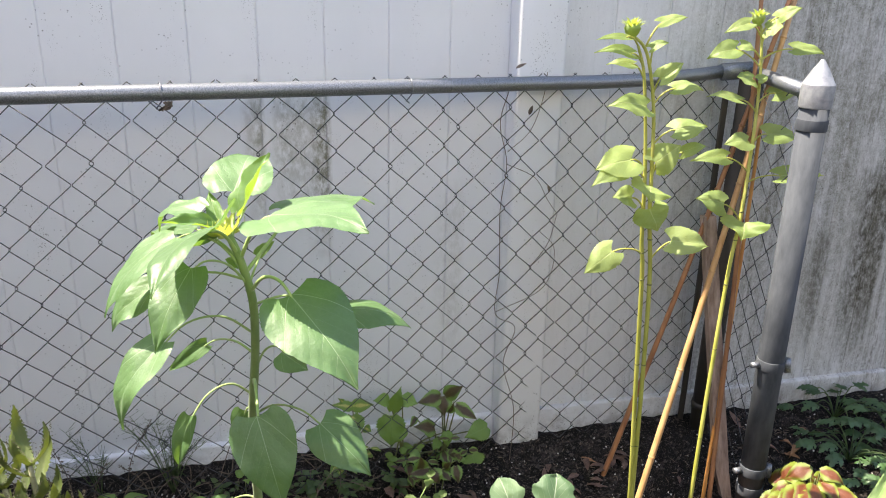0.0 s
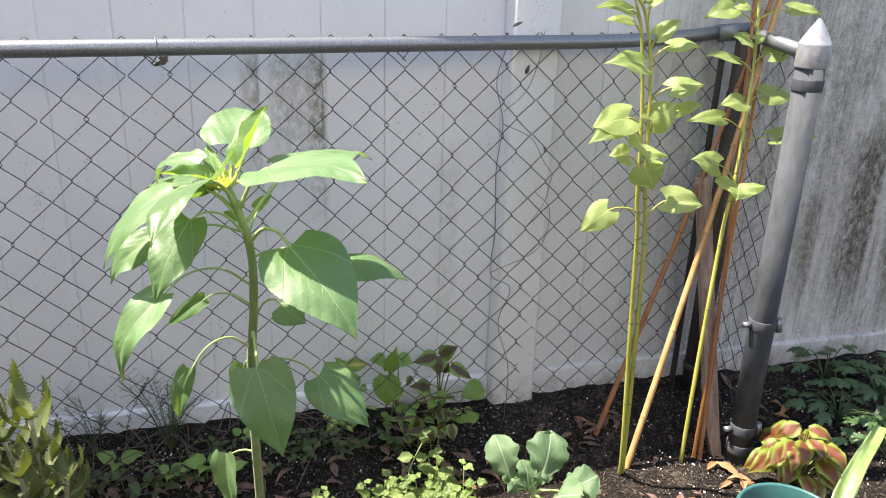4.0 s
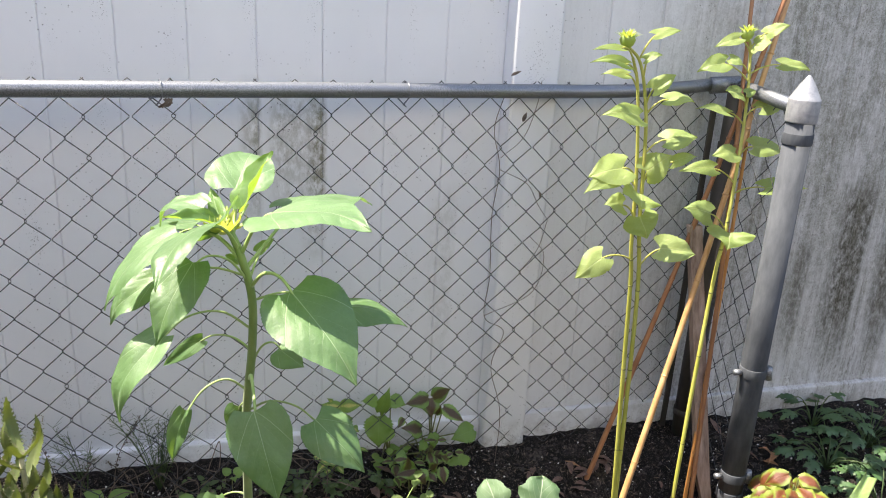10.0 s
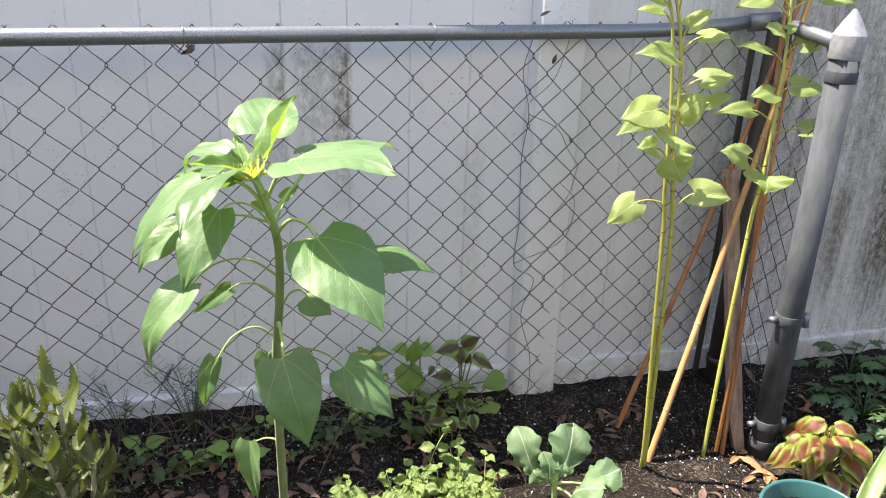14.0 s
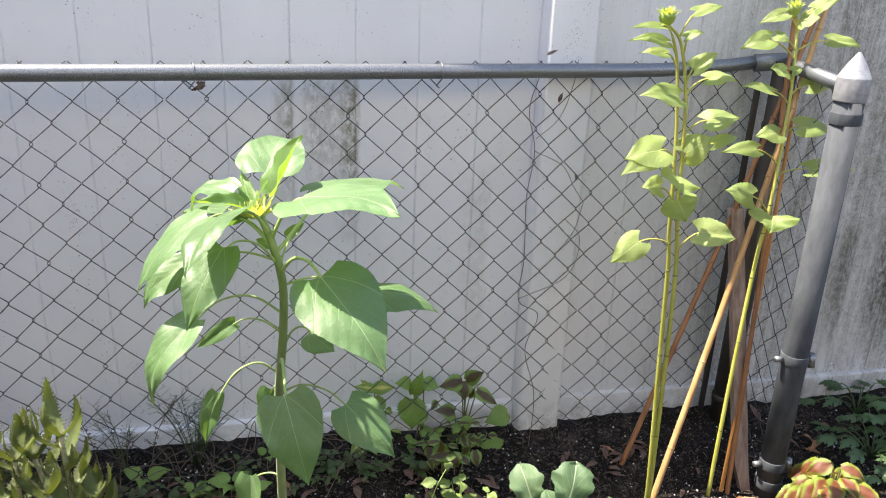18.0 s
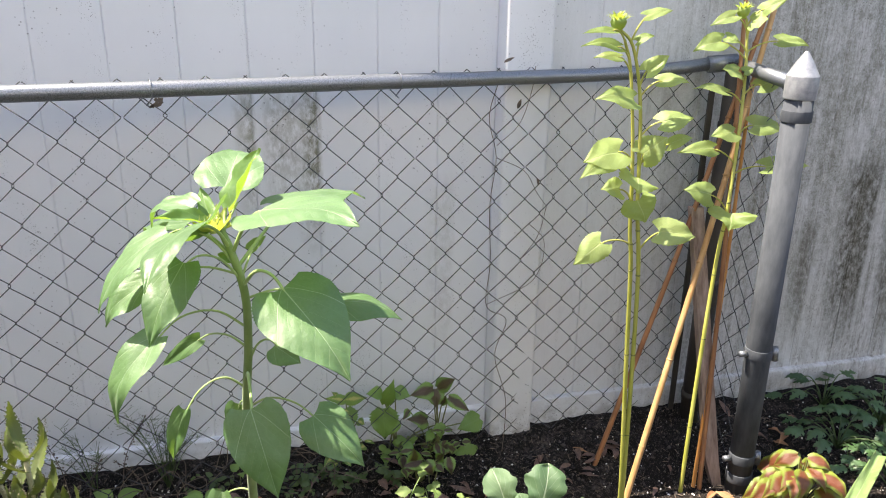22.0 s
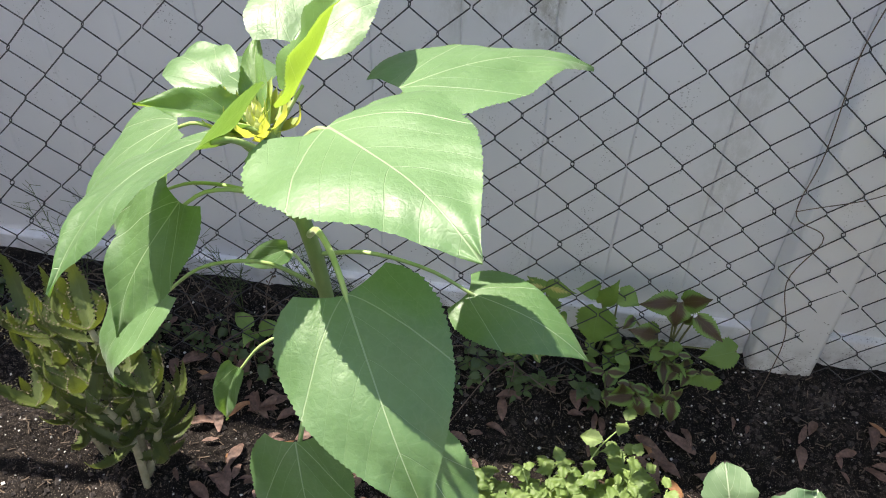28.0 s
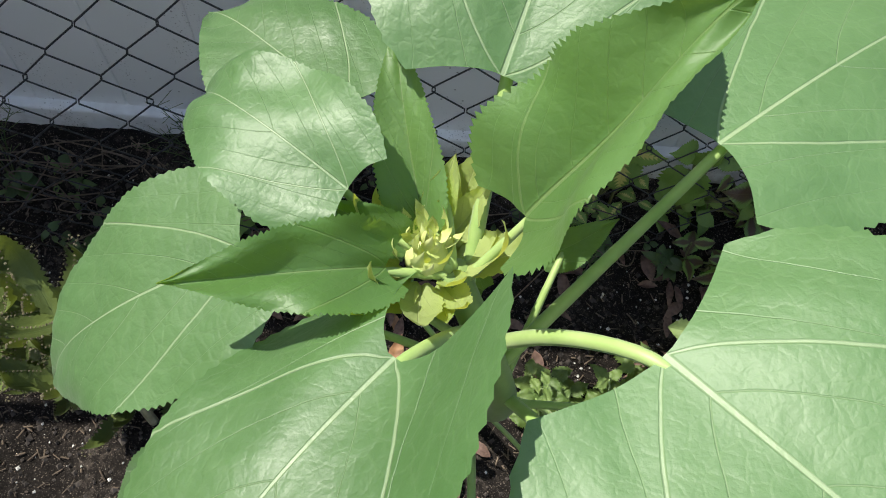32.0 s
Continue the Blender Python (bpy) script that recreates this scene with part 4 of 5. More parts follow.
SLIM_B_TOP = (((.170, -.410, 1.251), (.240, -.407, 1.265), .021), ((.118, -.410, 1.223), (.027, -.442, 1.223), .014), ((.133, -.410, 1.189), (.036, -.438, 1.205), .022), ((.135, -.410, 1.170), (.070, -.413, 1.176), .018),
              ((.157, -.410, 1.200), (.193, -.425, 1.218), .018), ((.184, -.410, 1.137), (.233, -.422, 1.175), .031), ((.214, -.410, 1.120), (.282, -.433, 1.126), .028), ((.178, -.410, 1.082), (.076, -.439, 1.100), .044))
SLIM_B_LOW = (((.227, -.410, 1.033), (.306, -.425, 1.044), .043), ((.160, -.410, .976), (.059, -.421, .957), .060), ((.150, -.400, .967), (.050, -.442, .935), .044), ((.193, -.410, .958), (.244, -.432, 1.006), .052),
              ((.253, -.410, .982), (.301, -.438, 1.008), .026), ((.194, -.410, .917), (.178, -.450, .893), .078), ((.161, -.410, .886), (.107, -.420, .897), .044), ((.196, -.410, .870), (.215, -.432, .817), .066),
              ((.247, -.410, .787), (.344, -.436, .777), .054), ((.132, -.410, .776), (.056, -.421, .726), .048))
slim_sunflower([[(.272, -.352, -.02), (.255, -.380, .09), (.231, -.385, .43), (.211, -.392, .70), (.197, -.398, .784), (.188, -.398, .918), (.178, -.396, 1.03), (.160, -.396, 1.15), (.140, -.398, 1.205)],
                [(.280, -.350, -.02), (.260, -.382, .09), (.246, -.388, .43), (.228, -.398, .69), (.206, -.404, .842), (.198, -.404, .952), (.187, -.402, 1.083), (.160, -.400, 1.19), (.124, -.400, 1.228)]],
               SLIM_B_TOP + SLIM_B_LOW, (.122, -.400, 1.236), "slim twin-stemmed sunflower with small pale green leaves and a closed bud")
SLIM_C_TOP = (((.617, -.165, 1.251), (.662, -.202, 1.283), .030), ((.591, -.168, 1.226), (.620, -.203, 1.236), .048), ((.562, -.165, 1.245), (.492, -.157, 1.220), .026), ((.527, -.176, 1.184), (.449, -.168, 1.165), .042),
              ((.523, -.174, 1.194), (.559, -.191, 1.180), .023), ((.663, -.176, 1.183), (.739, -.213, 1.177), .031), ((.572, -.192, 1.109), (.512, -.201, 1.118), .038), ((.575, -.192, 1.109), (.606, -.193, 1.118), .021))
SLIM_C_LOW = (((.613, -.200, 1.073), (.691, -.211, 1.096), .038), ((.542, -.203, 1.060), (.449, -.194, 1.081), .023), ((.592, -.220, .981), (.703, -.221, .972), .045), ((.564, -.223, .965), (.484, -.235, .964), .040),
              ((.508, -.231, .928), (.394, -.246, .931), .032), ((.627, -.242, .877), (.779, -.244, .878), .041), ((.501, -.256, .813), (.416, -.257, .838), .049), ((.549, -.264, .773), (.524, -.304, .740), .092))


def nearer(p):
    e, q = V(-.66, -1.86, 1.29), V(*p)
    return tuple(e + (q - e) * (1 - .04 * min(1, max(0, q[2]) / .6)))


slim_sunflower([[nearer(p) for p in ((.459, -.345, -.02), (.512, -.276, .323), (.564, -.214, .618), (.594, -.187, .748), (.622, -.151, .920), (.642, -.115, 1.088), (.645, -.088, 1.215), (.633, -.084, 1.240))]],
               SLIM_C_TOP + SLIM_C_LOW, nearer((.632, -.083, 1.248)), "slim single-stemmed sunflower with small heart-shaped leaves and a closed bud")


# ---- low plants ----
def sprig(parent, base, top, pairs, size, m, stem_m, rnd, shape=OVAL, tooth=0.08, wave=0.06, r=0.0016, droop=0.25, origin=(0, 0, 0), fold=0.15, aspect=0.62, face=(0, -.25, 1), nv=12, nu=6):
    """A stem with opposite pairs of leaves, larger towards the top."""
    o = V(*origin)
    base, top = V(*base), V(*top)
    bend = V(rnd.uniform(-.2, .2), rnd.uniform(-.2, .2), 0) * np.linalg.norm(top - base) * 0.5
    p = bez([base, (base + top) / 2 + bend, top], 14)
    part("stem", tube(p - o, (r, r * 0.7), 6), stem_m, parent)
    a0 = rnd.uniform(0, 3.14)
    for k in range(pairs):
        f = (k + 1) / pairs
        c = p[int(f * 13)]
        for side in (0, math.pi):
            a = a0 + k * 1.57 + side + rnd.uniform(-.3, .3)
            d = V(math.cos(a), math.sin(a), 0.25 - droop * rnd.random() * 1.5)
            s = size * rnd.uniform(0.7, 1.1) * (0.75 if k == pairs - 1 else 1.0)
            J = c + d * s * 0.15
            mm = m(rnd) if callable(m) else m
            part("leaf", blade(J - o, J + d * s - o, s * aspect * rnd.uniform(.85, 1.1), V(*face) + V(rnd.uniform(-.5, .5), rnd.uniform(-.5, .5), 0), 0.06, fold, 0.05, wave, tooth, 0.1, shape, nv, nu, rnd.randint(0, 9999), rnd.uniform(0, .5)), mm, parent)


def lemon_balm():
    rnd = random.Random(11)
    for cx, cy, rx, ry, n, hz, label in ((-.40, -.44, .16, .10, 24, .12, "low clump of golden-green lemon balm with crinkled leaves"), (-.225, -.42, .06, .10, 14, .13, "trailing golden-green lemon balm runner on bare soil")):
        ob = thing("lemon_balm", label, "herb", "lemon balm", at=(cx, cy, 0))
        for i in range(n):
            a, q = rnd.uniform(0, 6.28), math.sqrt(rnd.random())
            x, y = cx + rx * q * math.cos(a), cy + ry * q * math.sin(a)
            h = hz * rnd.uniform(.5, 1.15)
            sprig(ob, (x, y, gz(x, y)), (x + rnd.uniform(-.03, .03), y + rnd.uniform(-.04, .02), h), 3, 0.044, M_MINT, M_PETIOLE, rnd, OVATE, 0.17, 0.16, origin=(cx, cy, 0), aspect=0.74, nv=20, nu=8)
    x, y = -.30, -.36
    ob = thing("lemon_balm", "single upright sprig of pale lemon balm", "herb", "lemon balm", at=(x, y, 0))
    sprig(ob, (x - .02, y - .02, 0), (-.255, -.311, .165), 4, 0.036, M_MINT, M_PETIOLE, rnd, OVAL, 0.12, 0.08, origin=(x, y, 0), aspect=0.8)


lemon_balm()


def brassica():
    base = (-.035, -.497, 0)
    ob = thing("brassica_seedling", "young blue-green broccoli plant with rounded wavy leaves", "vegetable plant", at=base)
    o = V(*base)
    part("stem", tube(bez([(0, 0, -.02), (.003, .003, .05), (.0, .006, .11)], 10), (.0075, .006), 10), M_PETIOLE, ob)
    rows = (((-.075, -.455, .10), (-.105, -.405, .205), .085, (-.1, -.75, .5), .1), ((-.02, -.485, .115), (.025, -.445, .225), .105, (0, -.7, .6), .1), ((-.012, -.535, .085), (.025, -.595, .170), .115, (-.25, -.2, .9), -.1),
            ((.03, -.520, .10), (.105, -.535, .155), .082, (.1, -.5, .8), .1), ((-.05, -.50, .11), (-.055, -.47, .175), .055, (.2, -.8, .4), .2), ((-.07, -.49, .10), (-.085, -.49, .135), .05, (-.2, -.7, .6), .1),
            ((-.06, -.53, .03), (-.105, -.585, .045), .07, (0, -.2, 1), .1), ((.01, -.53, .03), (.05, -.60, .035), .07, (0, -.2, 1), .1), ((-.03, -.505, .125), (-.02, -.505, .16), .03, (0, -.8, .5), .3), ((-.035, -.5, .125), (-.045, -.515, .155), .025, (0, -.8, .5), .3))
    for i, (J, T, w, n, fold) in enumerate(rows):
        lf = part("leaf", blade(V(*J) - o, V(*T) - o, w, n, 0.08, fold, 0.06, 0.13, 0.02, 0.12, LOBED, 40, 12, i + 5, 0.2, 0, 0.06), M_CABBAGE, ob)
        part("petiole", tube(arch((0, .004, .03 + .07 * min(1, J[2] / .1)), V(*J) - o + unit(V(*T) - V(*J)) * 0.012, 0.004), (.004, .003, .0025), 8), M_PETIOLE, lf)


brassica()


COLEUS_FLAME = (((-0.419, 0.264), (-0.470, 0.289), 0.023), ((-0.419, 0.267), (-0.366, 0.277), 0.030), ((-0.419, 0.239), (-0.417, 0.174), 0.051), ((-0.387, 0.198), (-0.373, 0.197), 0.020), ((-0.442, 0.278), (-0.453, 0.303), 0.014))
COLEUS_GREEN = (((-0.321, 0.271), (-0.364, 0.286), 0.030), ((-0.312, 0.236), (-0.293, 0.316), 0.032), ((-0.285, 0.272), (-0.247, 0.262), 0.034), ((-0.317, 0.222), (-0.317, 0.136), 0.062), ((-0.278, 0.179), (-0.304, 0.149), 0.025), ((-0.044, 0.153), (-0.113, 0.142), 0.049), ((-0.085, 0.070), (-0.076, 0.030), 0.052), ((-0.163, 0.154), (-0.159, 0.117), 0.029), ((-0.183, 0.130), (-0.203, 0.113), 0.023))
COLEUS_MAROON = (((-0.181, 0.265), (-0.247, 0.265), 0.037), ((-0.167, 0.266), (-0.125, 0.301), 0.036), ((-0.175, 0.264), (-0.175, 0.216), 0.042), ((-0.136, 0.232), (-0.081, 0.194), 0.031), ((-0.196, 0.168), (-0.251, 0.194), 0.041), ((-0.248, 0.210), (-0.266, 0.193), 0.017), ((-0.156, 0.213), (-0.149, 0.253), 0.020))
COLEUS_LOW = (((-0.261, 0.124), (-0.263, 0.179), 0.034), ((-0.238, 0.122), (-0.294, 0.131), 0.028), ((-0.229, 0.122), (-0.213, 0.089), 0.035), ((-0.196, 0.123), (-0.184, 0.153), 0.022), ((-0.166, 0.124), (-0.162, 0.084), 0.026), ((-0.154, 0.149), (-0.175, 0.174), 0.020), ((-0.199, 0.108), (-0.183, 0.096), 0.022))


def coleus_by_fence():
    rnd = random.Random(5)
    specs = ((-.42, -.08, "green coleus with a pale yellow flame on its leaves", M_COLEUS_YELLOW, COLEUS_FLAME, -.105), (-.28, -.07, "plain green coleus with soft leaves behind the wire", M_COLEUS_PLAIN, COLEUS_GREEN, -.10),
             (-.17, -.07, "green coleus with dark maroon leaf centres behind the wire", M_COLEUS, COLEUS_MAROON, -.10), (-.235, -.17, "low dark maroon coleus seedlings at the foot of the wire", M_COLEUS, COLEUS_LOW, -.22))
    for x, y, label, m, rows, fy in specs:
        o = V(x, y, gz(x, y))
        ob = thing("coleus", label, "coleus", "coleus by the white fence", at=tuple(o))
        for i, (a, b, w) in enumerate(rows):
            J = V(a[0], fy, a[1])
            T = V(b[0], fy - .02, b[1])
            lf = part("leaf", blade(J - o, T - o, w * 1.28, (rnd.uniform(-.2, .2), -.8, .55 + rnd.uniform(-.1, .2)), .06, .06, .08, .06, .09, .12, OVATE, 26, 8, i + 11, rnd.uniform(0, .3)), m, ob)
            foot = V(rnd.uniform(-.02, .02), rnd.uniform(-.015, .01), 0)
            part("stem", tube(bez([foot, foot * .6 + (J - o) * .4 + V(0, 0, .02), J - o], 10), (.0026, .0016), 6), M_RED_STEM, lf)
        for i in range(4):
            bx, by = x + rnd.uniform(-.05, .05), y + rnd.uniform(-.02, .01)
            sprig(ob, (bx, by, gz(bx, by)), (bx + rnd.uniform(-.04, .04), min(by - rnd.uniform(0, .05), -.06), rnd.uniform(.07, .16)), 2, 0.042, m, M_RED_STEM, rnd, OVAL, 0.06, 0.04, 0.002, 0.5, tuple(o), 0.05, 0.68, (0, -.6, .9))


coleus_by_fence()


def rust_coleus():
    rnd = random.Random(8)
    c = (.70, -.50, 0)
    ob = thing("coleus", "bushy coleus with rust-orange leaves edged in lime green", "coleus", at=c)
    for i in range(36):
        a, q = i * 2.4 + rnd.uniform(-.4, .4), math.sqrt((i + 0.5) / 36)
        h = .165 - .095 * q * q + rnd.uniform(-.015, .015)
        d = V(math.cos(a), math.sin(a), 0)
        J = V(*c) + d * V(.095, .11, 0) * q * 0.75 + V(0, 0, h)
        s = rnd.uniform(.062, .092)
        T = J + unit(d * (.55 + .5 * q) + V(0, -.35, -.25 - .3 * q + rnd.uniform(-.15, .15))) * s
        lf = part("leaf", blade(J - V(*c), T - V(*c), s * .66, V(d[0] * .35 + rnd.uniform(-.2, .2), -.7, .85), .10, .10, .05, .07, .075, .12, OVATE, 44, 8, i, .3), M_COLEUS_RUST, ob)
        part("petiole", tube(arch(d * .02 * q + V(0, 0, .02), J - V(*c), .01), .002, 6), M_RED_STEM, lf)


rust_coleus()


def pot():
    c = (.475, -.748, 0)
    ob = thing("plant_pot", "teal plastic plant pot filled with perlite potting mix", "pot", at=c)
    part("body", lathe([(0, .002), (.082, .002), (.086, .006), (.103, .105), (.104, .112), (.116, .114), (.118, .118), (.118, .142), (.116, .146), (.111, .146), (.109, .142), (.102, .105)], (0, 0, 0), 48), M_POT, ob)
    g = lathe([(.1025, .104), (.07, .108), (.03, .106), (0, .108)], (0, 0, 0), 32)
    part("potting_mix", g, M_SOIL, ob, "dark potting mix")
    rnd = random.Random(4)
    grit = Geo()
    for i in range(300):
        a, q = rnd.uniform(0, 6.28), math.sqrt(rnd.random()) * .098
        pebble(grit, (q * math.cos(a), q * math.sin(a), .108), rnd.uniform(.0008, .0026), rnd)
    tagged(part("perlite", grit, M_PERLITE, ob, "white perlite grains", smooth=False), kind="stuff")
    stalk = thing("pot_plant", "thick pale green strap leaf growing out of the pot", "plant", at=(.525, -.79, .10))
    p = bez([(.0, 0, 0), (.05, .03, .035), (.16, .10, .10), (.30, .19, .13)], 24)
    w = np.interp(np.linspace(0, 1, 24), (0, .15, .5, 1), (.012, .013, .022, .014))
    v, f = [], []
    for i in range(24):
        t = unit(p[min(i + 1, 23)] - p[max(i - 1, 0)])
        side = unit(np.cross(t, (-.3, -.5, .8)))
        up = np.cross(side, t)
        for q in range(7):
            s = q / 3 - 1
            v.append(p[i] + side * w[i] * s + up * (.010 * s * s + .004 * math.sin(i * .7 + q)))
        for q in range(6, -1, -1):
            s = q / 3 - 1
            v.append(p[i] + side * w[i] * s * .9 + up * (.010 * s * s - .006 * (1 - s * s) - .001))
    for i in range(23):
        for q in range(14):
            f.append((i * 14 + q, i * 14 + (q + 1) % 14, (i + 1) * 14 + (q + 1) % 14, (i + 1) * 14 + q))
    part("strap_leaf", Geo().add(v, f, [(.5 + .2 * (q % 7 - 3) / 3, i / 24) for i in range(24) for q in range(14)]), M_STRAP, stalk)
    s2 = thing("seedling", "small green seedling leaf in the pot", "seedling", at=(.455, -.765, .105))
    part("leaf", blade((0, 0, .0), (.03, .02, .05), .022, (-.3, -.6, .5), .1, .4, .0, .03, .03, 0, OVAL, 14, 6, 3), M_PETIOLE, s2)


def pebble(g, c, r, rnd):
    v = [V(*c) + V(*d) * r * rnd.uniform(.6, 1.25) for d in ((1, 0, 0), (-1, 0, 0), (0, 1, 0), (0, -1, 0), (0, 0, 1), (0, 0, -1))]
    g.add(v, [(0, 2, 4), (2, 1, 4), (1, 3, 4), (3, 0, 4), (2, 0, 5), (1, 2, 5), (3, 1, 5), (0, 3, 5)])


pot()


def kalanchoe():
    rnd = random.Random(21)
    clumps = ((-1.10, -.47, ((-1.075, -.49, .50), (-1.035, -.47, .34), (-1.10, -.53, .40), (-1.14, -.45, .43))), (-1.22, -.43, ((-1.17, -.47, .44), (-1.25, -.42, .40), (-1.20, -.52, .33))))
    for bx, by, tops in clumps:
        ob = thing("kalanchoe", "succulent with pale stems and toothed leaves fringed with tiny plantlets", "succulent", "kalanchoes", at=(bx, by, 0))
        o = V(bx, by, 0)
        for tx, ty, tz in tops:
            p = bez([o + V(rnd.uniform(-.03, .03), rnd.uniform(-.03, .03), 0), (o + V(tx, ty, tz)) / 2 + V(.01, .01, -.02), V(tx, ty, tz - .06)], 16)
            part("stem", tube(p - o, (.0075, .0065, .0045), 10), M_KSTEM, ob)
            for k in range(14):
                c = p[min(15, 4 + k)]
                a = k * 2.2 + rnd.random()
                up = 0.30 + 0.12 * k
                d = unit(V(math.cos(a), math.sin(a), up))
                L = rnd.uniform(.085, .135)
                T = c + d * L
                n = unit(V(-d[0], -d[1], 1.1))
                lf = part("leaf", blade(c - o, T - o, .028, n, -.10, .42, 0, .04, .24, 0, STRAP, 32, 6, k, -.25), M_KALAN, ob)
                fr = Geo()
                side = unit(np.cross(d, n))
                for s in np.linspace(.2, .97, 15):
                    for e in (-1, 1):
                        wq = np.interp(s, *zip(*STRAP)) * .0148
                        pebble(fr, c - o + d * L * s + side * e * wq + n * (.0075 - L * .4 * s * (1 - s)), rnd.uniform(.0010, .0019), rnd)
                tagged(part("fringe", fr, M_FRINGE, lf, smooth=False), kind="stuff")


kalanchoe()


def lovage():
    rnd = random.Random(14)
    lobes = ((-.9, .42), (-.45, .75), (0, 1.0), (.45, .75), (.9, .42))
    for bx, by, n, label in ((1.02, -.28, 20, "dark green lovage with cut leaves in the shade"), (1.22, -.22, 26, "bushy dark green lovage with cut leaves"), (1.10, -.11, 12, "small dark green lovage against the white fence"), (1.04, -.47, 12, "low dark green lovage beside the coleus")):
        ob = thing("lovage", label, "herb", "lovage plants", at=(bx, by, gz(bx, by)))
        o = V(bx, by, gz(bx, by))
        for i in range(n):
            a = i * 2.4
            q = .03 + .11 * math.sqrt((i + .5) / n)
            c = V(bx + q * math.cos(a), min(by + q * math.sin(a), -.06), o[2] + .13 - .6 * q + rnd.uniform(-.04, .03))
            part("stem", tube(arch((0, 0, 0), c - o, .03), (.002, .0014), 6), M_WEED, ob)
            d0 = unit(V(math.cos(a), math.sin(a), -.1))
            s0 = unit(np.cross(d0, (0, 0, 1)))
            g = Geo()
            for ang, sc in lobes:
                d = unit(d0 * math.cos(ang * 1.25) + s0 * math.sin(ang * 1.25) + V(0, 0, rnd.uniform(-.2, .15)))
                b = blade(c - o, c - o + d * .058 * sc, .030 * sc, V(rnd.uniform(-.3, .3), -.2, 1), .05, .1, 0, .05, .1, .1, CUT, 18, 4, rnd.randint(0, 999), .2)
                g.add(b.v, b.f, b.u)
            part("leaf", g, M_LOVAGE, ob)


lovage()


def fence_weeds():
    rnd = random.Random(33)
    for i in range(17):
        x = -1.62 + i * .082 + rnd.uniform(-.03, .03)
        y = rnd.uniform(-.22, -.07)
        ob = thing("weed", "small green creeping weed at the foot of the fence", "weed", "fence weeds", at=(x, y, gz(x, y)))
        for k in range(rnd.randint(3, 6)):
            sprig(ob, (x + rnd.uniform(-.03, .03), y + rnd.uniform(-.03, .02), gz(x, y)), (x + rnd.uniform(-.09, .09), min(-.05, y + rnd.uniform(-.08, .04)), rnd.uniform(.05, .12)), 3, rnd.uniform(.016, .034), M_WEED, M_TWIG, rnd, HEART, .03, .04, .001, .5, (x, y, gz(x, y)), .05, .7)
    for i in range(26):
        x, y = rnd.uniform(-1.5, -.4), rnd.uniform(-.2, -.05)
        p = bez([(0, 0, 0), (rnd.uniform(-.05, .05), rnd.uniform(-.03, .02), rnd.uniform(.03, .10)), (rnd.uniform(-.12, .12), rnd.uniform(-.06, .02), rnd.uniform(.0, .12)), (rnd.uniform(-.2, .2), rnd.uniform(-.08, .0), rnd.uniform(-.02, .08))], 18)
        ob = tagged(part("twig", tube(p, .0012, 5), M_TWIG), "tangled dry brown twig on the soil", "twig", "dry twigs")
        ob.location = (x, min(y, -.08), gz(x, y))
    # feathery weed and seed stalks by the wire
    for x, y, h, n in ((-.88, -.10, .24, 16), (-1.05, -.10, .18, 6), (-1.40, -.12, .3, 5)):
        ob = thing("feathery_weed", "wispy feathery weed with thread-like leaves", "weed", at=(x, y, gz(x, y)))
        for k in range(n):
            tip = V(rnd.uniform(-.10, .10), rnd.uniform(-.04, .02), h * rnd.uniform(.5, 1.1))
            p = bez([(0, 0, 0), tip * .5 + V(0, 0, .03), tip], 12)
            st = part("stem", tube(p, (.0012, .0006), 4), M_WEED, ob)
            g = Geo()
            for q in range(3, 12):
                for e in range(3):
                    t = tube([p[q], p[q] + V(rnd.uniform(-.03, .03), rnd.uniform(-.02, .02), rnd.uniform(.0, .025))], .0005, 3, False)
                    g.add(t.v, t.f, t.u)
            tagged(part("needles", g, M_WEED, st), kind="stuff")


    # thin seed stalks with dark beads
    for x, y, tip in ((-.99, -.13, (.085, -.02, .26)), (-1.10, -.14, (-.03, -.02, .22)), (-1.06, -.16, (.045, -.02, .17)), (-.93, -.12, (-.06, -.02, .13))):
        ob = thing("seed_stalk", "thin dark seed stalk with small beads by the wire", "weed", "seed stalks", at=(x, y, gz(x, y)))
        p = bez([(0, 0, 0), (tip[0] * .3, tip[1] * .3, tip[2] * .55), tip], 26)
        part("stalk", tube(p, (.0014, .0008), 5), M_TWIG, ob)
        beads = Geo()
        for q in range(9, 26):
            for e in range(2):
                pebble(beads, p[q] + V(rnd.uniform(-.007, .007), rnd.uniform(-.006, .006), rnd.uniform(-.004, .004)), rnd.uniform(.0016, .0034), rnd)
        tagged(part("seed_head", beads, M_TWIG, ob, smooth=False), kind="stuff")
    # broad-leaved seedlings in front of the weeds
    for x, y, size, n in ((-.790, -.20, .050, 5), (-.875, -.21, .036, 4), (-.735, -.22, .040, 3), (-1.00, -.16, .055, 3), (-.70, -.13, .034, 4)):
        o = V(x, y, gz(x, y))
        ob = thing("seedling", "small bright green seedling with broad oval leaves", "seedling", "weed seedlings", at=tuple(o))
        part("stem", tube([(0, 0, -.01), (0, 0, .045)], (.0018, .0012), 6), M_RED_STEM, ob)
        for k in range(n):
            a = k * 2.4 + rnd.uniform(-.3, .3)
            d = V(math.cos(a), math.sin(a) * .8, .25)
            J = V(0, 0, .045) + d * .010
            part("leaf", blade(J, J + d * size, size * .66, (rnd.uniform(-.2, .2), -.55, .9), .08, .08, .05, .05, .03, .1, OVATE, 18, 8, k + 3, .3), M_COLEUS_PLAIN, ob)


fence_weeds()


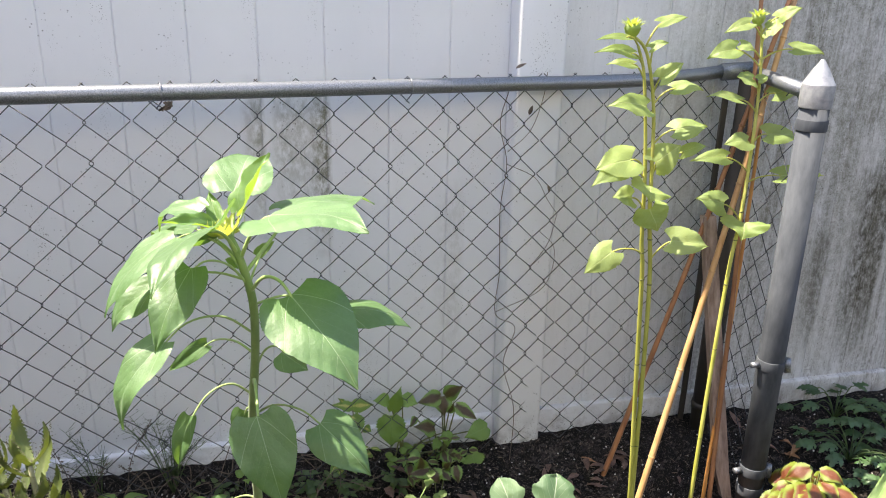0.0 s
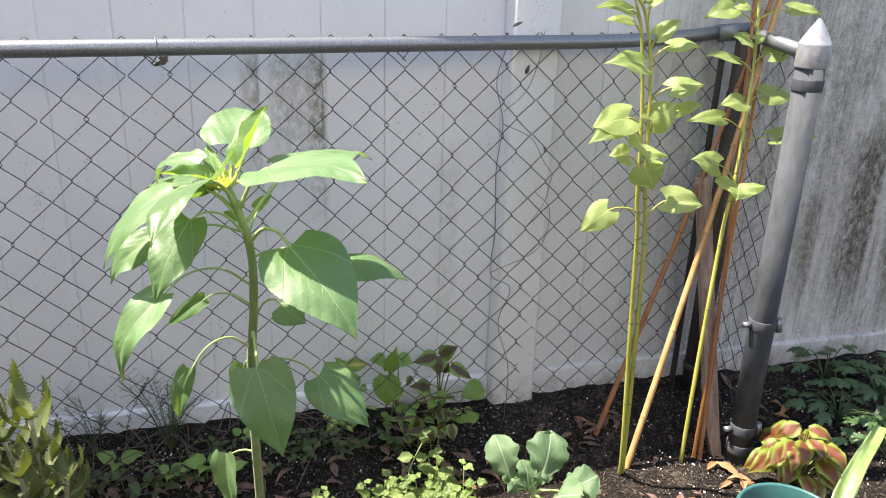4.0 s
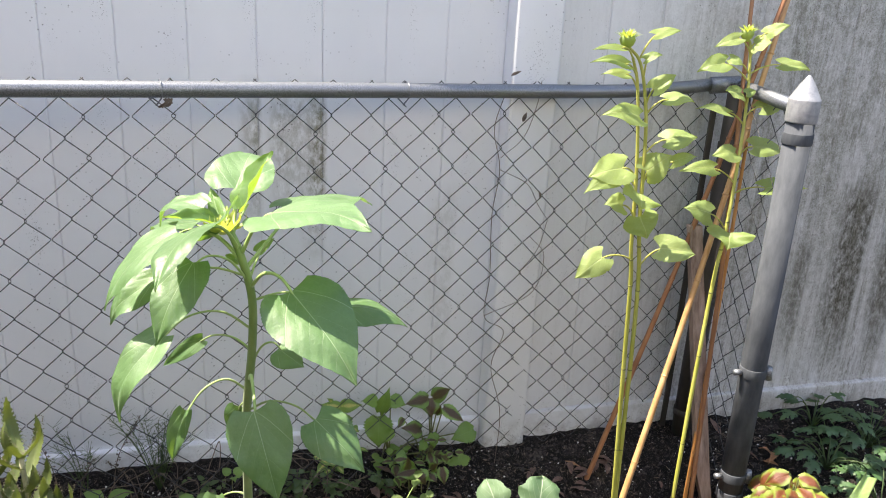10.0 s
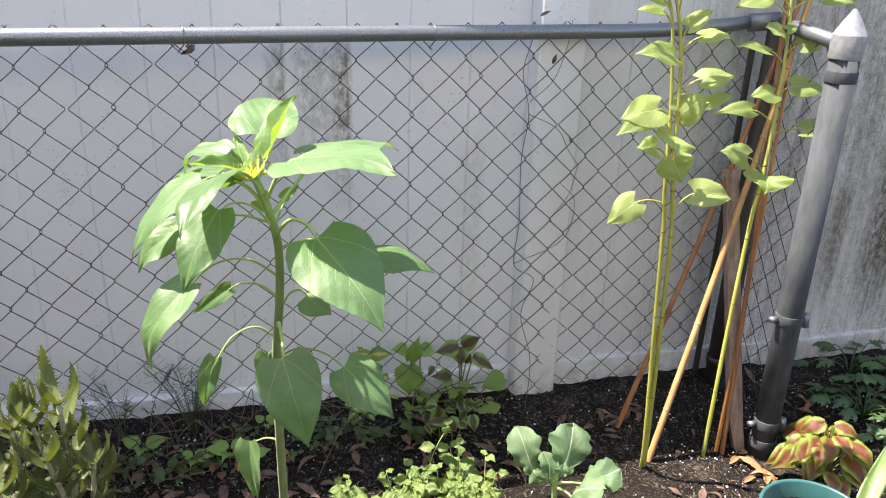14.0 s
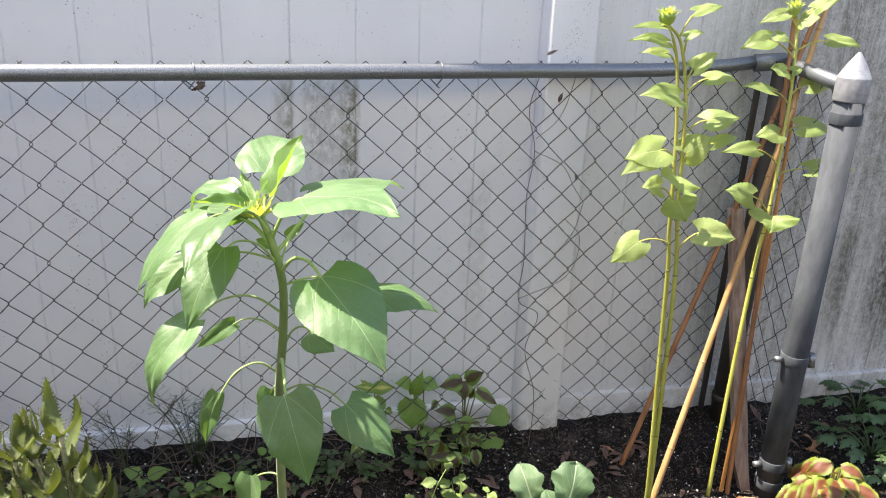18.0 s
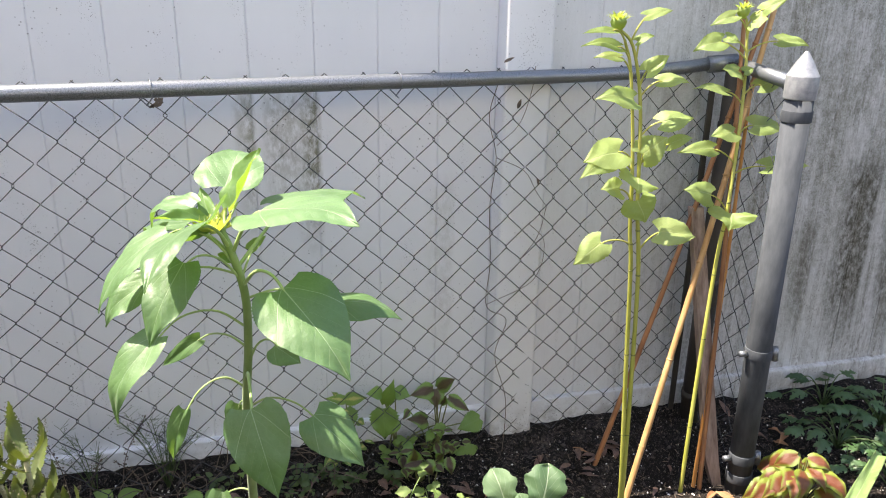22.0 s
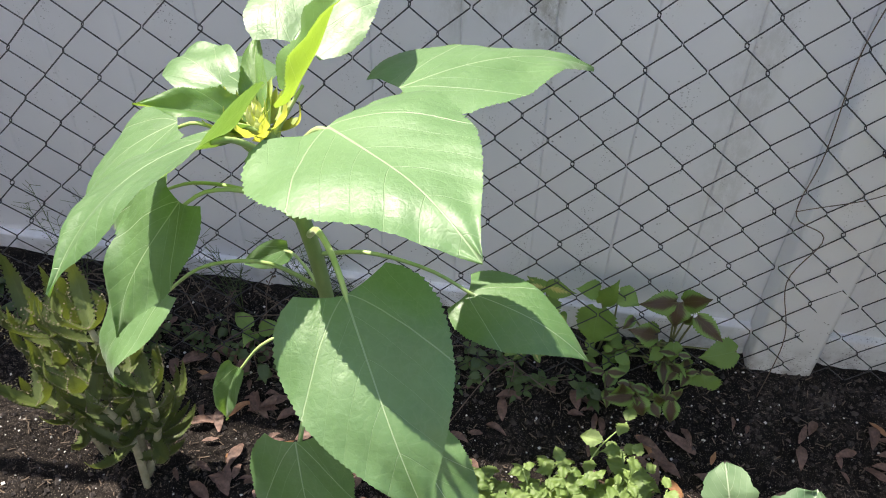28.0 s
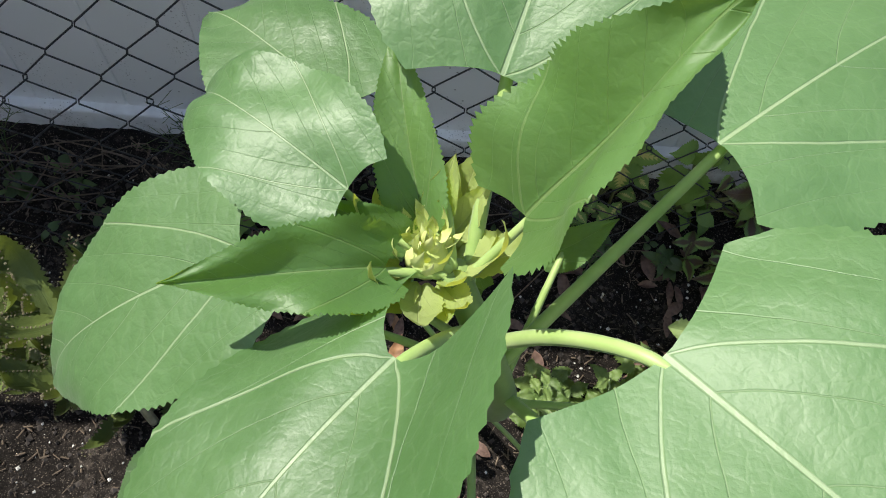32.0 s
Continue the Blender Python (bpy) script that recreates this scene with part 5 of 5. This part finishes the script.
def dry_vine():
    rnd = random.Random(2)
    ob = thing("dry_vine", "thin dry brown vine twined through the chain-link", "vine", at=(.02, -.12, 0))
    o = V(.02, -.12, 0)
    main = [(.02, -.115, .02), (.03, -.10, .2), (-.01, -.105, .35), (.02, -.10, .45), (-.04, -.107, .50), (-.035, -.11, .62), (-.04, -.105, .78), (-.03, -.11, .9), (-.05, -.105, 1.0), (-.03, -.11, 1.09)]
    part("stem", tube(bez(main, 60) - o, .0010, 5), M_TWIG, ob)
    for pts in (((-.03, -.11, .93), (.03, -.10, .98), (.06, -.095, 1.06), (.065, -.10, 1.12)), ((-.03, -.11, .9), (.05, -.10, .86), (.09, -.09, .80), (.12, -.09, .76)), ((.12, -.09, .76), (.10, -.09, .68), (.05, -.10, .62)), ((-.04, -.1, .5), (.09, -.1, .56), (.12, -.09, .66), (.07, -.1, .72))):
        part("shoot", tube(bez(pts, 24) - o, .0008, 5), M_TWIG, ob)
    for J, T in (((.02, -.11, 1.02), (.03, -.12, 1.06)), ((.09, -.1, .82), (.075, -.11, .86)), ((-.02, -.11, 1.13), (.02, -.12, 1.15))):
        part("leaf", blade(V(*J) - o, V(*J) - o + (V(*T) - V(*J)) * .6, .010, (0, -.6, .8), .05, .1, 0, .03, .03, 0, OVAL, 8, 4, 1), M_TWIG, ob)
    k = thing("wire_knot", "small dark tangle of dry stem caught under the rail", "debris", at=(-.80, cl_y(-.8) - .018, 1.07))
    for i in range(5):
        part("twig", tube(bez([(rnd.uniform(-.015, .015), 0, rnd.uniform(-.012, .008)) for j in range(4)], 10), .002, 5), M_TWIG, k)


dry_vine()

# ---- litter and grit ----
def litter():
    rnd = random.Random(17)
    kinds = []
    for i in range(8):
        L, W = rnd.uniform(.05, .085), rnd.uniform(.018, .03)
        g = blade((-L / 2, 0, 0), (L / 2, 0, .004), W, (0, 0, 1), rnd.uniform(.04, .16), rnd.uniform(.1, .5), 0, .12, .03, rnd.uniform(-.3, .3), OVAL, 12, 6, i, rnd.uniform(-.2, .3), rnd.uniform(-.3, .3))
        kinds.append(g)
    spots = [(-1.00, -.22, .24, .08, 55), (-.88, -.40, .26, .16, 66), (-.62, -.28, .16, .12, 26), (-.75, -.66, .3, .12, 20), (-.20, -.28, .16, .09, 16), (.10, -.22, .3, .1, 12), (.35, -.5, .3, .15, 12), (-.27, -.20, .10, .05, 13), (-.30, -.36, .12, .06, 9), (.26, -.17, .12, .06, 12), (.56, -.47, .05, .07, 12), (-.70, -.60, .2, .12, 6), (.05, -.30, .3, .12, 8), (-.1, -.62, .4, .1, 8), (.9, -.2, .2, .12, 8)]
    meshes = {}
    for cx, cy, rx, ry, n in spots:
        for i in range(n):
            x, y = cx + rnd.gauss(0, .55) * rx, min(cy + rnd.gauss(0, .55) * ry, -.06)
            orange = (cx > .5 and rnd.random() < .7) or rnd.random() < .05
            key = (rnd.randrange(8), orange)
            if key not in meshes:
                me = kinds[key[0]].mesh()
                me.materials.append(M_LITTER_ORANGE if orange else M_LITTER)
                meshes[key] = me
            ob = new("dry_leaf", meshes[key])
            ob.matrix_basis = pose(x, y, gz(x, y) + .008, rnd.uniform(-12, 12), rnd.uniform(-10, 10), rnd.uniform(0, 360)) @ Matrix.Scale(rnd.uniform(.35, .95), 4)
            tagged(ob, "curled dry orange leaf lying on the soil" if orange else "curled dry brown leaf lying on the soil", "dead leaf", "leaf litter")
    grit, crumbs, bits = Geo(), Geo(), Geo()
    for i in range(5200):
        x, y = rnd.uniform(-1.5, 1.5), rnd.uniform(-1.0, -.05)
        dens = noise.noise(Vector((x * 4, y * 4, 9)))
        if rnd.random() > .55 + dens:
            continue
        pebble(grit, (x, y, gz(x, y) + .001), rnd.choice((.0012, .0016, .0022, .0036)) * rnd.uniform(.7, 1.2), rnd)
    for i in range(21000):
        x, y = rnd.uniform(-1.6, 1.6), rnd.uniform(-1.1, -.04)
        pebble(crumbs, (x, y, gz(x, y) + .001), rnd.uniform(.0015, .0085) * rnd.random() ** .8, rnd)
    for i in range(4200):
        x, y = rnd.uniform(-1.4, 1.4), rnd.uniform(-1.0, -.05)
        a, L = rnd.uniform(0, 6.28), rnd.uniform(.004, .018)
        z = gz(x, y) + .004
        t = tube([(x, y, z), (x + L * math.cos(a), y + L * math.sin(a), z + rnd.uniform(-.002, .005))], rnd.uniform(.0006, .0014), 4, False)
        bits.add(t.v, t.f, t.u)
    tagged(part("perlite_grit", grit, M_PERLITE, smooth=False), "white perlite grains scattered over the soil", "grit", kind="stuff")
    tagged(part("soil_crumbs", crumbs, M_CRUMB, smooth=False), "loose dark crumbs of soil", "soil", kind="stuff")
    tagged(part("mulch_bits", bits, M_TWIG, smooth=False), "brown mulch splinters on the soil", "mulch", kind="stuff")


litter()
